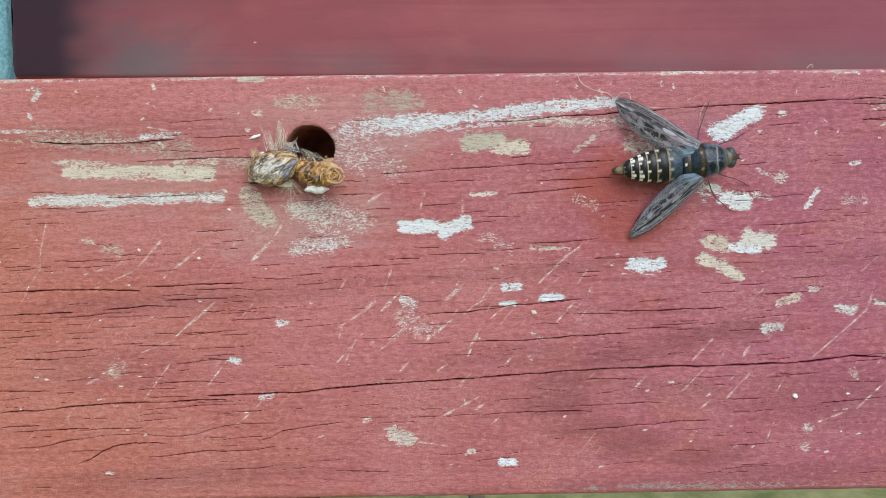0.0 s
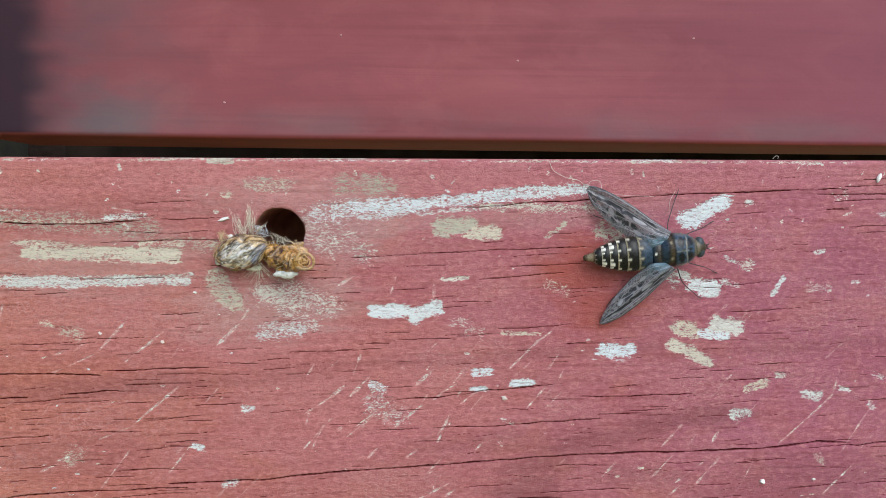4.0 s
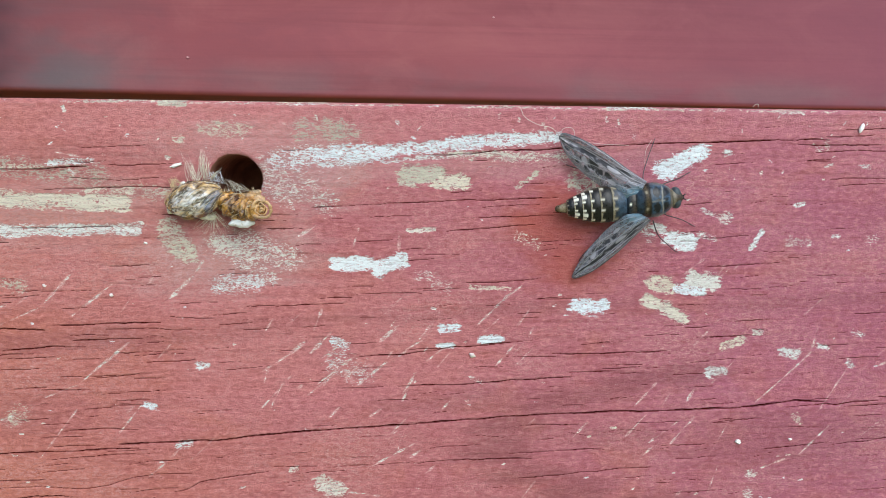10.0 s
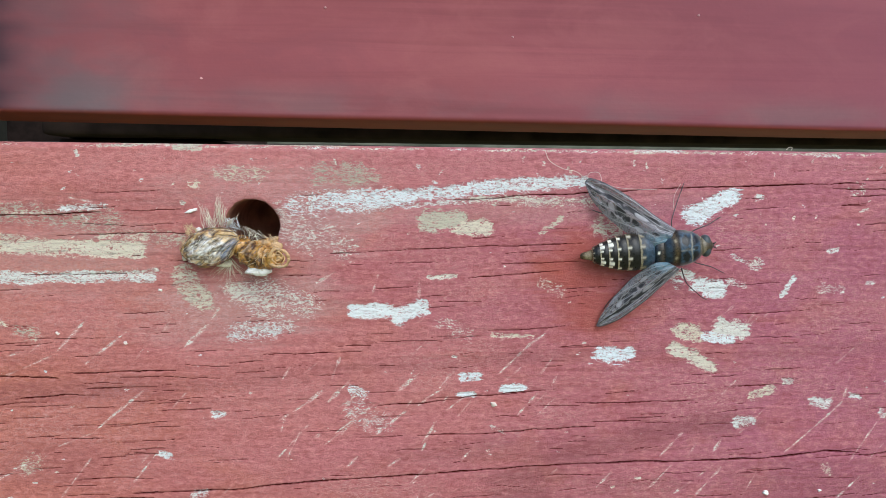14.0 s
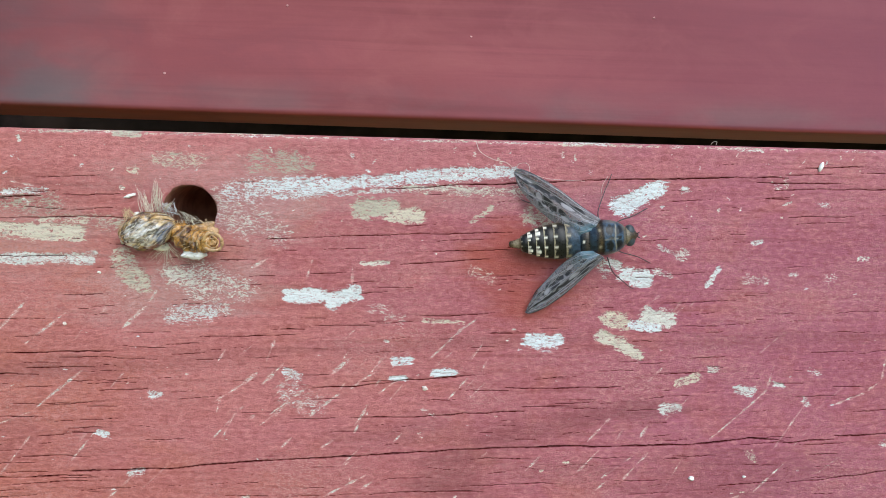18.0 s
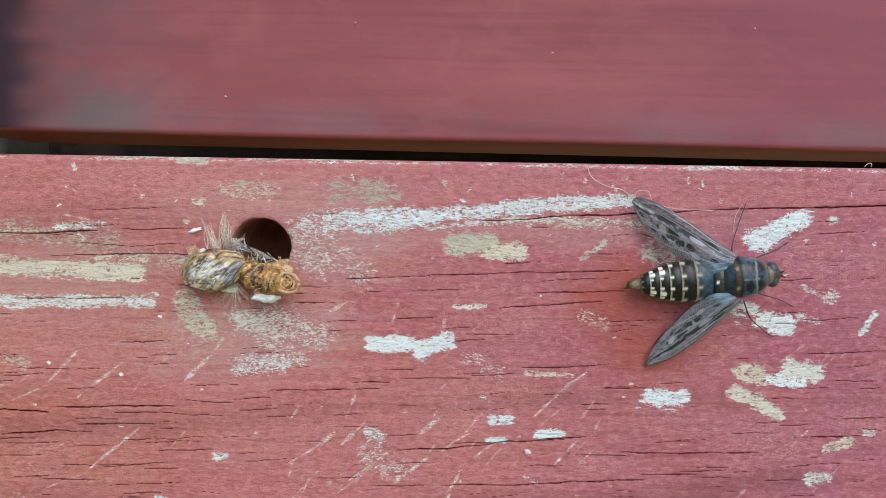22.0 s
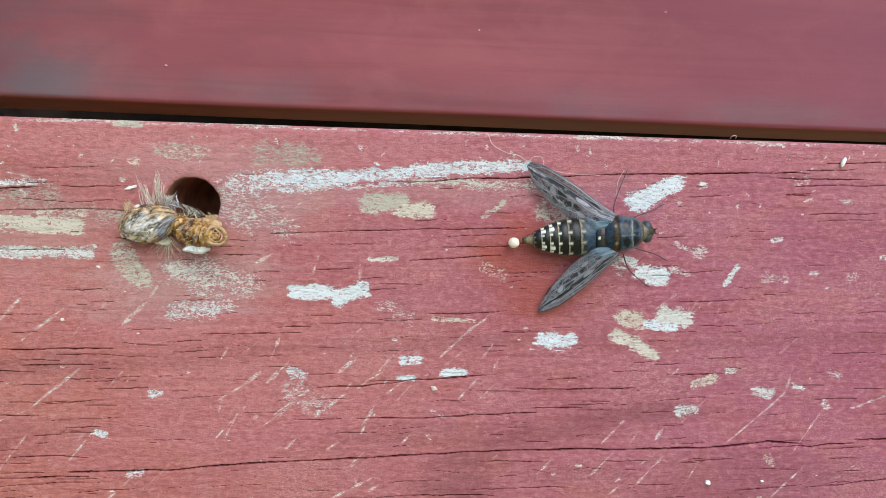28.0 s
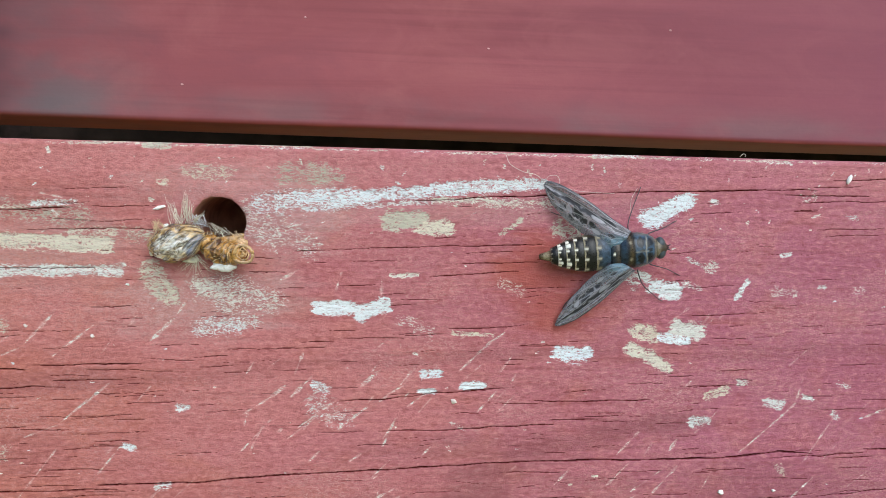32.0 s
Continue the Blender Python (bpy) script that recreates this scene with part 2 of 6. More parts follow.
# the section, from the bottom's back up the front and over the top: y back, z up, whether it is the front
SECTION = [(38.0, -89.0), (20.0, -89.0), (5.0, -89.0)] + [(1.3 - 1.3 * math.sin(a), -87.7 - 1.3 * math.cos(a)) for a in np.linspace(0.1, 1.4, 7)]
FRONT0 = len(SECTION)
SECTION += [(0.0, float(z)) for z in FACE_Z]
FRONT1 = len(SECTION)
SECTION += [(1.1 - 1.1 * math.cos(a), -1.1 + 1.22 * math.sin(a)) for a in np.linspace(0.12, 1.5, 9)]
SECTION += [(y, 0.12 + 1.6 * (y - 1.1) / 37) for y in (1.6, 2.2, 3.0, 4.0, 5.5, 7.5, 10, 13, 17, 22, 28, 34, 37)] + [(38.0, 1.1), (38.0, -40.0)]
SEC = np.array(SECTION)
GX, GS = np.meshgrid(XS, np.arange(len(SEC)).astype(float))
GY, GZ = SEC[:, 0][:, None] + 0 * GX, SEC[:, 1][:, None] + 0 * GX
DEPTH, BARE, TONE, CRACK, STAIN, SCORE, FLY_SHADE, WASH, FADE = (np.zeros_like(GX) for _ in range(9))
DICE = np.random.default_rng(11)


def window(x0, x1, z0, z1):
    """The slice of the rail's grid that covers a box, front and upper edge."""
    c0, c1 = np.searchsorted(XS, [x0, x1])
    r0, r1 = FRONT0 + np.searchsorted(FACE_Z, [z0, z1])
    if z1 > -1.3:
        r1 = FRONT1 + 12
    return np.s_[r0:r1, c0:c1]


def reach(w, x0, z0, x1, z1):
    """Distance of the grid in a window to a line, and how far along it."""
    px, pz = GX[w] - x0, GZ[w] - z0
    dx, dz = x1 - x0, z1 - z0
    t = np.clip((px * dx + pz * dz) / (dx * dx + dz * dz + 1e-9), 0, 1)
    return np.hypot(px - t * dx, pz - t * dz), t


SHARE = ([0.05, 0.1, 0.2, 0.3, 0.4, 0.5, 0.6, 0.7, 0.8, 0.9, 0.95, 1.0], [-1.6, -1.28, -0.84, -0.52, -0.25, 0, 0.25, 0.52, 0.84, 1.28, 1.64, 2.2])


def level(dense):
    """The wear at which that share of the paint is gone."""
    return 0.5 + 0.17 * float(np.interp(dense, *SHARE))


def lay(w, a, tone):
    more = a > BARE[w]
    TONE[w] = np.where(more, tone, TONE[w])
    BARE[w] = np.maximum(BARE[w], a)


def worn(x0, z0, x1, z1, r, tone, dense):
    """Paint lost along a stroke of half-width r; tone 0 white primer, 0.5 beige, 1 grey-green."""
    pad = r * 1.6 + 1.4
    w = window(min(x0, x1) - pad, max(x0, x1) + pad, min(z0, z1) - pad, max(z0, z1) + pad)
    seed = int(DICE.integers(1, 90))
    x, z = GX[w], GZ[w]
    slip = (lattice(x, z, 5.0, 0.25, seed + 7) - 0.5) * min(1.2, 0.2 + 0.35 * r)
    px, pz, dx, dz = x + slip - x0, z - z0, x1 - x0, z1 - z0
    t = np.clip((px * dx + pz * dz) / (dx * dx + dz * dz + 1e-9), 0, 1)
    ex, ez = np.abs(px - t * dx), np.abs(pz - t * dz)
    k = 2.1
    d = (ex ** k + ez ** k) ** (1 / k)
    rag = lattice(x, z, 1.5, 0.5, seed) * 0.5 + lattice(x, z, 3.5, 1.6, seed + 2) * 0.7 - 0.6
    inside = r - d + rag * min(1.6, 0.25 + r * 0.65)
    lace = 0.16 * (lattice(x, z, 2.4, 0.9, seed + 5) - 0.5)
    soft_edge = min(0.75, 0.12 + 0.42 * r) if dense > 0.55 else max(0.15, 0.75 * r)
    lay(w, (level(dense) + lace) * ramp(inside, -soft_edge, soft_edge), tone)


def scratch(x0, z0, x1, z1, r, dense=0.66):
    """A thin broken scratch through the paint."""
    pad = r + 1.2
    w = window(min(x0, x1) - pad, max(x0, x1) + pad, min(z0, z1) - pad, max(z0, z1) + pad)
    seed = int(DICE.integers(1, 90))
    d, t = reach(w, x0, z0, x1, z1)
    along = t * math.hypot(x1 - x0, z1 - z0)
    d = np.abs(d + 0.34 * (lattice(along, d * 0, 1.3, 1.0, seed + 2) - 0.5))
    width = r * (0.35 + 0.9 * lattice(along, d * 0, 1.1, 1.0, seed)) * np.sqrt(np.clip(4 * t * (1 - t) + 0.15, 0, 1))
    worth = np.clip(0.85 * dense + 1.25 * (lattice(along, d * 0, 1.1, 1, seed + 4) - 0.45), 0.08, 0.85)
    SCORE[w] = np.maximum(SCORE[w], worth * ramp(width - d, -0.14, 0.10))
    lay(w, (level(dense - 0.3) + 0.5 * (lattice(along, d * 0, 0.9, 1, seed + 6) - 0.5)) * ramp(width * 0.8 - d, -0.10, 0.10), 0.30)
    DEPTH[w] = np.maximum(DEPTH[w], 0.05 * ramp(width - d, -0.1, 0.1))


def crack(line, wide):
    """A drying crack along the grain, a real groove with ragged sides."""
    xs, zs = [p[0] for p in line], [p[1] for p in line]
    w = window(xs[0], xs[-1], min(zs) - 2, max(zs) + 2)
    x = GX[w]
    seed = int(DICE.integers(1, 90))
    mid = np.interp(x, xs, zs) + 0.30 * (lattice(x, x * 0, 3.7, 1, seed) - 0.5) + 0.12 * (lattice(x, x * 0, 0.9, 1, seed + 1) - 0.5)
    t = (x - xs[0]) / (xs[-1] - xs[0] + 1e-9)
    half = 0.33 * wide * (0.5 + 0.8 * lattice(x, x * 0, 3.1, 1, seed + 2))
    half = np.maximum(half, 0.058) * np.clip(np.minimum(t, 1 - t) * (xs[-1] - xs[0]) / 3.0, 0, 1) ** 0.5
    g = np.clip(1.15 - np.abs(GZ[w] - mid) / np.maximum(half, 0.02), 0, 1)
    DEPTH[w] = np.maximum(DEPTH[w], g * half * 5.0)
    CRACK[w] = np.maximum(CRACK[w], ramp(g, 0.05, 0.50))


# losses in the paint
worn(96.8, -45.3, 98.9, -46.2, 0.70, 0.2, 0.45)
worn(89.6, -48.1, 91.2, -48.5, 0.70, 0.2, 0.6)
worn(96.0, -51.7, 97.0, -52.3, 0.70, 0.2, 0.5)
worn(115.8, -48.8, 117.2, -48.5, 1.06, 0.1, 0.7)
worn(113.8, -61.0, 115.6, -60.5, 0.82, 0.2, 0.5)
worn(89.2, -11.4, 90.7, -11.1, 0.35, 0.3, 0.5)
worn(89.4, -6.8, 89.7, -7.5, 0.70, 0.4, 0.5)
worn(96.4, -10.9, 98.2, -11.3, 0.70, 0.2, 0.35)
worn(99.5, -26.1, 100.7, -25.9, 0.94, 0.3, 0.25)
worn(82.5, -26.4, 86.2, -27.0, 1.17, 0.3, 0.28)
worn(91.5, -25.6, 92.7, -25.4, 0.47, 0.2, 0.5)
worn(105.9, -22.2, 107.7, -22.2, 0.47, 0.3, 0.45)
scratch(102.7, -52.5, 109.0, -50.0, 0.19)
scratch(109.0, -50.0, 112.5, -47.4, 0.16)
scratch(112.5, -47.4, 113.2, -41.9, 0.16)
scratch(90.0, -62.0, 95.6, -53.5, 0.19)
scratch(113.8, -61.4, 118.2, -57.1, 0.26)
crack([(88.7, -60.4), (93.7, -60.5), (97.3, -60.1), (102.9, -59.8)], .42)
crack([(102.9, -59.2), (109.8, -58.9), (118.3, -58.4)], .44)
crack([(86.9, -5.5), (92.9, -5.3), (99.6, -5.0)], .26)
crack([(92.8, -3.9), (98.8, -3.7), (106.0, -3.5)], .26)
crack([(104.9, -4.6), (113.2, -4.6)], .2)
crack([(83.5, -7.1), (93.0, -7.0), (101.2, -6.9)], .3)
crack([(87.2, -8.6), (93.1, -8.2), (105.2, -8.0), (113.5, -7.9)], .24)
crack([(84.9, -10.1), (91.1, -9.8)], .22)
crack([(89.4, -14.0), (98.4, -13.7), (106.3, -13.4)], .2)
crack([(91.9, -15.4), (97.3, -15.0), (103.4, -14.8)], .22)
crack([(110.0, -13.3), (114.0, -13.1)], .22)
crack([(111.5, -22.9), (114.9, -22.8)], .2)
crack([(111.3, -27.3), (115.3, -27.1)], .22)
crack([(95.8, -41.5), (100.8, -41.5), (106.9, -41.3)], .24)
crack([(102.2, -43.5), (105.2, -43.2)], .2)
crack([(90.2, -48.1), (96.6, -47.9)], .2)
crack([(91.8, -45.4), (96.8, -45.3)], .16)
crack([(106.8, -53.9), (111.8, -53.7), (117.9, -53.4)], .3)
crack([(93.1, -69.1), (99.3, -68.6), (104.3, -68.0), (110.5, -67.3), (118.1, -66.1)], .34)
crack([(75.0, -3.9), (79.7, -3.5)], .12)
worn(-20.6, -11.4, -12.8, -10.2, 2.3, 0.1, 0.50)
worn(-12.8, -9.7, 1.1, -9.1, 1.53, 0.05, 0.78)
worn(-11.7, -11.8, 1.0, -10.8, 0.82, 0.1, 0.5)
worn(1.1, -9.1, 18.4, -7.3, 1.41, 0.05, 0.78)
worn(2.2, -10.8, 18.4, -9.4, 0.70, 0.2, 0.5)
worn(18.4, -6.9, 34.6, -6.3, 1.29, 0.1, 0.74)
worn(12.6, -9.6, 35.8, -9.9, 1.06, 0.4, 0.5)
worn(-22.2, -13.9, -17.6, -16.2, 3.52, 0.3, 0.3)
worn(4.5, -13.6, 10.3, -13.9, 2.1, 0.85, 0.86)
worn(10.3, -15.1, 15.8, -14.8, 1.41, 0.5, 0.92)
worn(-15.6, -5.2, -6.4, -5.3, 2.00, 1.0, 0.42)
worn(-33.4, -4.9, -26.5, -5.0, 1.64, 0.6, 0.42)
worn(-39.2, -7.4, -38.3, -7.4, 0.94, 0.5, 0.5)
worn(-9.0, -30.8, -0.4, -31.2, 1.29, 0.1, 0.95)
worn(-0.4, -31.9, 3.4, -30.3, 1.64, 0.1, 0.95)
worn(38.4, -39.7, 43.6, -39.7, 1.53, 0.0, 0.95)
worn(56.2, -12.3, 63.1, -8.6, 2.00, 0.05, 0.93)
worn(54.6, -12.2, 57.2, -13.1, 1.17, 0.05, 0.8)
worn(54.4, -23.5, 55.8, -24.1, 1.06, 0.2, 0.8)
worn(57.6, -25.9, 61.5, -26.9, 1.76, 0.1, 0.92)
worn(62.5, -34.4, 66.4, -34.8, 1.76, 0.3, 0.9)
worn(60.7, -35.9, 63.1, -36.5, 0.94, 0.2, 0.8)
worn(52.5, -38.2, 61.1, -42.6, 1.29, 0.45, 0.92)
worn(54.6, -35.0, 57.4, -35.7, 1.70, 0.5, 0.84)
worn(11.7, -44.1, 14.3, -43.7, 1.06, 0.05, 0.85)
worn(10.7, -47.4, 13.6, -47.3, 0.59, 0.05, 0.95)
worn(19.5, -46.4, 23.3, -46.2, 0.82, 0.05, 0.95)
worn(-77.2, -18.9, -48.9, -19.5, 1.55, 0.5, 0.90)
worn(-80.5, -16.9, -69.6, -17.3, 0.70, 0.5, 0.6)
worn(-55.8, -17.1, -47.7, -16.9, 1.06, 0.6, 0.5)
worn(-85.0, -24.7, -46.8, -24.5, 1.17, 0.25, 0.78)
worn(-50.3, -23.9, -45.6, -23.1, 0.70, 0.3, 0.6)
worn(-62.4, -12.0, -54.9, -11.5, 0.70, 0.2, 0.7)
worn(-91.0, -10.6, -78.4, -10.5, 0.35, 0.2, 0.6)
worn(-91.2, -12.4, -63.6, -12.8, 0.59, 0.6, 0.45)
worn(-84.2, -11.9, -53.3, -14.3, 2.35, 1.0, 0.28)
worn(-46.5, -17.0, -41.9, -17.6, 1.64, 0.8, 0.35)
worn(-41.0, -24.6, -37.7, -28.7, 2.11, 0.7, 0.6)
worn(-31.8, -27.0, -25.4, -28.9, 2.11, 0.35, 0.52)
worn(-31.5, -35.0, -23.8, -34.4, 1.76, 0.15, 0.52)
worn(-22.6, -33.0, -21.3, -34.4, 0.70, 0.2, 0.5)
worn(69.3, -47.9, 73.1, -46.9, 1.06, 0.5, 0.7)
worn(82.0, -49.4, 85.1, -49.7, 1.06, 0.2, 0.7)
worn(66.6, -53.5, 69.5, -53.1, 1.06, 0.2, 0.72)
worn(75.9, -45.3, 77.1, -45.3, 0.70, 0.3, 0.5)
worn(-12.0, -74.5, -8.8, -76.4, 1.64, 0.4, 0.6)
worn(-12.9, -74.9, -11.7, -73.3, 0.59, 0.4, 0.6)
worn(3.6, -79.1, 4.8, -78.9, 0.59, 0.4, 0.6)
worn(10.8, -81.5, 13.2, -81.5, 0.94, 0.0, 0.97)
worn(-45.8, -58.5, -43.9, -58.9, 0.70, 0.1, 0.85)
worn(-39.7, -66.6, -37.7, -66.2, 0.94, 0.2, 0.75)
worn(-73.0, -82.3, -71.5, -82.5, 0.47, 0.2, 0.7)
worn(-41.9, -0.4, -37.6, -0.6, 0.59, 0.8, 0.9)
worn(-51.6, 0.0, -42.4, -0.1, 0.35, 0.5, 0.7)
worn(-31.0, 0.2, -10.3, 0.2, 0.35, 0.5, 0.5)
worn(74.3, -28.0, 76.5, -24.5, 0.59, 0.15, 0.9)
worn(83.6, -19.3, 85.4, -18.8, 0.70, 0.2, 0.8)
worn(68.5, -8.7, 69.2, -8.7, 0.70, 0.2, 0.6)
worn(75.8, -74.9, 76.3, -75.1, 1.06, 0.3, 0.5)
worn(75.4, -78.8, 75.7, -79.1, 0.82, 0.3, 0.5)
worn(68.2, -22.0, 69.3, -21.6, 0.94, 0.3, 0.5)
worn(63.5, -25.4, 66.6, -26.2, 0.70, 0.2, 0.4)
worn(63.9, -20.2, 69.3, -22.8, 0.47, 0.2, 0.3)
worn(37.9, -14.6, 41.1, -15.0, 1.88, 0.8, 0.55)
worn(26.3, -16.0, 30.0, -13.3, 0.59, 0.8, 0.75)
worn(4.9, -24.6, 10.0, -24.3, 0.47, 0.4, 0.75)
worn(-8.9, -50.4, -4.2, -52.8, 2.58, 0.2, 0.2)
worn(-9.4, -46.2, -7.7, -46.8, 1.06, 0.1, 0.6)
worn(51.1, -22.3, 53.5, -25.3, 1.17, 0.2, 0.5)
worn(17.7, -53.8, 19.5, -55.0, 0.59, 0.3, 0.3)
worn(-70.5, -34.7, -68.2, -35.3, 1.41, 0.8, 0.35)
worn(-75.1, -32.8, -73.3, -33.5, 0.70, 0.5, 0.4)
worn(-70.1, -60.2, -68.8, -59.6, 1.88, 0.8, 0.3)
worn(-70.8, -67.8, -69.6, -68.1, 0.47, 0.2, 0.6)
worn(-35.5, -50.8, -34.3, -50.9, 0.70, 0.15, 0.8)
worn(84.7, -62.6, 86.0, -64.2, 0.70, 0.6, 0.5)
worn(87.5, -7.8, 88.4, -7.8, 0.82, 0.3, 0.45)
worn(44.4, -0.2, 53.0, -0.1, 0.47, 0.3, 0.6)
worn(79.7, -0.6, 84.3, -0.7, 0.47, 0.3, 0.5)
worn(-83.8, -4.0, -82.8, -2.9, 0.59, 0.3, 0.75)
worn(-84.9, -7.4, -84.5, -7.9, 0.47, 0.2, 0.7)
worn(17.2, -35.9, 24.2, -36.1, 0.35, 0.5, 0.6)
worn(25.4, -36.0, 17.2, -35.4, 0.35, 0.5, 0.4)
worn(-18.2, -72.0, -17.1, -71.6, 0.47, 0.4, 0.6)
worn(36.4, -87.1, 92.3, -88.8, 1.06, 1.2, 0.35)
worn(29.1, -88.0, 36.4, -88.6, 0.94, 1.2, 0.5)
worn(-17.6, -14.7, -10.7, -19.2, 2.58, 0.3, 0.22)
worn(-27.1, -26.5, -17.9, -30.1, 2.58, 0.3, 0.34)
worn(-27.2, -30.6, -21.5, -33.6, 1.64, 0.3, 0.3)
worn(59.0, -36.0, 64.3, -36.6, 0.94, 0.05, 0.9)
worn(26.5, -25.5, 30.1, -27.3, 1.17, 0.4, 0.22)
worn(7.8, -33.4, 12.5, -35.8, 1.64, 0.3, 0.2)
scratch(-64.9, -39.2, -59.2, -33.0, 0.33)
scratch(-68.7, -40.9, -64.9, -39.2, 0.23)
scratch(-73.5, -43.0, -69.1, -41.1, 0.12)
scratch(-59.1, -40.9, -51.6, -34.9, 0.28)
scratch(-41.1, -37.9, -36.4, -33.3, 0.38)
scratch(-36.4, -33.3, -34.0, -29.7, 0.28)
scratch(-84.7, -39.2, -84.2, -34.5, 0.26)
scratch(-84.2, -34.5, -82.7, -29.2, 0.16)
scratch(-88.3, -44.1, -85.7, -40.3, 0.26)
scratch(-89.8, -46.8, -87.5, -43.6, 0.14)
scratch(-53.7, -50.3, -48.8, -46.2, 0.31)
scratch(-58.6, -54.5, -53.5, -50.0, 0.23)
scratch(-64.6, -56.7, -58.6, -54.3, 0.16)
scratch(-65.7, -68.4, -58.8, -59.2, 0.21)
scratch(-50.9, -63.8, -46.7, -58.5, 0.19)
scratch(-77.0, -63.4, -70.1, -60.3, 0.16)
scratch(-75.5, -40.0, -71.2, -38.8, 0.14)
scratch(-73.0, -61.0, -69.7, -59.8, 0.35)
scratch(-22.9, -44.2, -21.3, -41.6, 0.23)
scratch(-18.3, -48.8, -15.4, -46.4, 0.40)
scratch(-14.3, -48.6, -12.0, -46.4, 0.35)
scratch(-23.7, -52.2, -18.3, -48.8, 0.23)
scratch(-23.2, -54.3, -22.4, -51.2, 0.19)
scratch(-15.0, -57.1, -8.7, -52.1, 0.23)
scratch(-12.8, -54.7, -6.3, -49.8, 0.23)
scratch(-6.0, -56.0, -4.0, -54.1, 0.19)
scratch(-3.3, -53.7, 0.8, -50.4, 0.19)
scratch(-0.8, -46.5, 3.3, -42.9, 0.40)
scratch(-24.8, -60.6, -18.2, -53.2, 0.14)
scratch(-21.9, -59.2, -19.6, -54.4, 0.12)
scratch(-13.5, -44.0, -12.0, -40.0, 0.21)
scratch(3.8, -58.4, 6.0, -53.3, 0.21)
scratch(-10.5, -61.3, -8.7, -59.5, 0.28)
scratch(-2.7, -61.4, -0.5, -60.0, 0.23)
scratch(18.7, -43.2, 24.7, -37.4, 0.38)
scratch(24.2, -37.8, 27.5, -35.5, 0.16)
scratch(22.2, -51.8, 26.1, -47.3, 0.26)
scratch(3.9, -48.4, 7.9, -46.1, 0.16)
scratch(-12.4, -49.7, -7.1, -47.2, 0.19)
scratch(28.9, -45.8, 30.4, -42.9, 0.14)
scratch(7.5, -41.4, 6.9, -37.9, 0.09)
scratch(48.0, -67.8, 54.3, -61.1, 0.19)
scratch(54.2, -67.9, 60.4, -63.4, 0.19)
scratch(58.8, -68.1, 63.5, -62.7, 0.19)
scratch(53.0, -70.6, 55.2, -68.6, 0.21)
scratch(61.0, -60.7, 63.3, -57.1, 0.19)
scratch(76.6, -59.7, 84.5, -52.8, 0.26)
scratch(84.5, -52.8, 88.0, -49.5, 0.23)
scratch(88.0, -49.5, 89.3, -44.4, 0.19)
scratch(67.8, -69.6, 71.0, -63.5, 0.16)
scratch(86.5, -70.9, 92.4, -65.1, 0.21)
scratch(67.0, -78.5, 69.2, -72.5, 0.19)
scratch(78.2, -73.8, 84.6, -71.4, 0.19)
scratch(50.7, -60.5, 55.4, -55.5, 0.14)
scratch(38.4, -66.4, 41.2, -63.5, 0.18)
scratch(-2.4, -71.6, 6.1, -67.1, 0.16)
scratch(8.4, -73.3, 11.3, -70.9, 0.19)
scratch(4.2, -70.8, 7.2, -68.6, 0.12)
scratch(-7.2, -76.7, 0.2, -77.8, 0.16)
scratch(-45.3, -72.4, -41.9, -69.6, 0.19)
scratch(2.7, -68.9, 3.8, -65.4, 0.14)
scratch(3.1, -30.1, 3.0, -25.2, 0.12)
scratch(-5.8, -27.6, -4.8, -24.2, 0.14)
scratch(-17.8, -26.5, -12.9, -23.6, 0.16)
scratch(-61.2, -9.9, -57.1, -10.7, 0.21)
scratch(84.7, -62.6, 86.0, -64.7, 0.23)
scratch(85.5, -62.0, 86.8, -64.3, 0.19)
scratch(60.7, -33.2, 64.7, -30.1, 0.12)
scratch(67.1, -55.7, 71.8, -51.0, 0.14)
crack([(-84.8, -2.0), (-82.3, -1.9)], .14)
crack([(-79.6, -0.4), (-73.3, -0.1), (-67.5, 0.3)], .16)
crack([(-56.6, -9.1), (-49.6, -8.8), (-43.9, -8.4)], .16)
crack([(-84.3, -12.7), (-76.3, -13.2), (-68.2, -13.2), (-61.3, -12.8), (-55.3, -12.4)], .45)
crack([(-52.1, -12.2), (-45.2, -12.2), (-38.8, -11.9)], .22)
crack([(-65.5, -16.8), (-56.9, -16.6), (-45.3, -16.4), (-38.2, -16.4)], .3)
crack([(-89.7, -17.0), (-85.7, -17.1)], .16)
crack([(-60.3, -14.6), (-51.1, -15.2), (-41.8, -14.5)], .13)
crack([(-86.1, -23.0), (-78.0, -23.1)], .16)
crack([(-70.0, -24.2), (-58.4, -24.0), (-49.7, -23.9)], .22)
crack([(-83.9, -26.1), (-75.6, -26.4)], .26)
crack([(-77.1, -27.1), (-69.5, -27.0)], .22)
crack([(-66.7, -28.2), (-63.2, -28.0)], .14)
crack([(-92.2, -28.6), (-82.9, -28.4)], .22)
crack([(-54.1, -31.4), (-43.6, -31.2)], .22)
crack([(-47.7, -33.5), (-42.5, -33.3)], .15)
crack([(-43.8, -21.4), (-39.8, -21.7), (-34.0, -22.5)], .24)
crack([(-14.8, -20.1), (-6.0, -19.6), (4.4, -19.1), (16.1, -18.6), (31.2, -18.0)], .26)
crack([(19.5, -19.9), (31.2, -19.3)], .2)
crack([(9.1, -9.8), (17.2, -9.4), (24.2, -8.8), (35.8, -8.3), (53.2, -7.2), (70.6, -6.5), (90.1, -5.9)], .36)
crack([(-19.7, -9.2), (-10.5, -9.2)], .13)
crack([(16.7, -10.8), (20.9, -10.7)], .24)
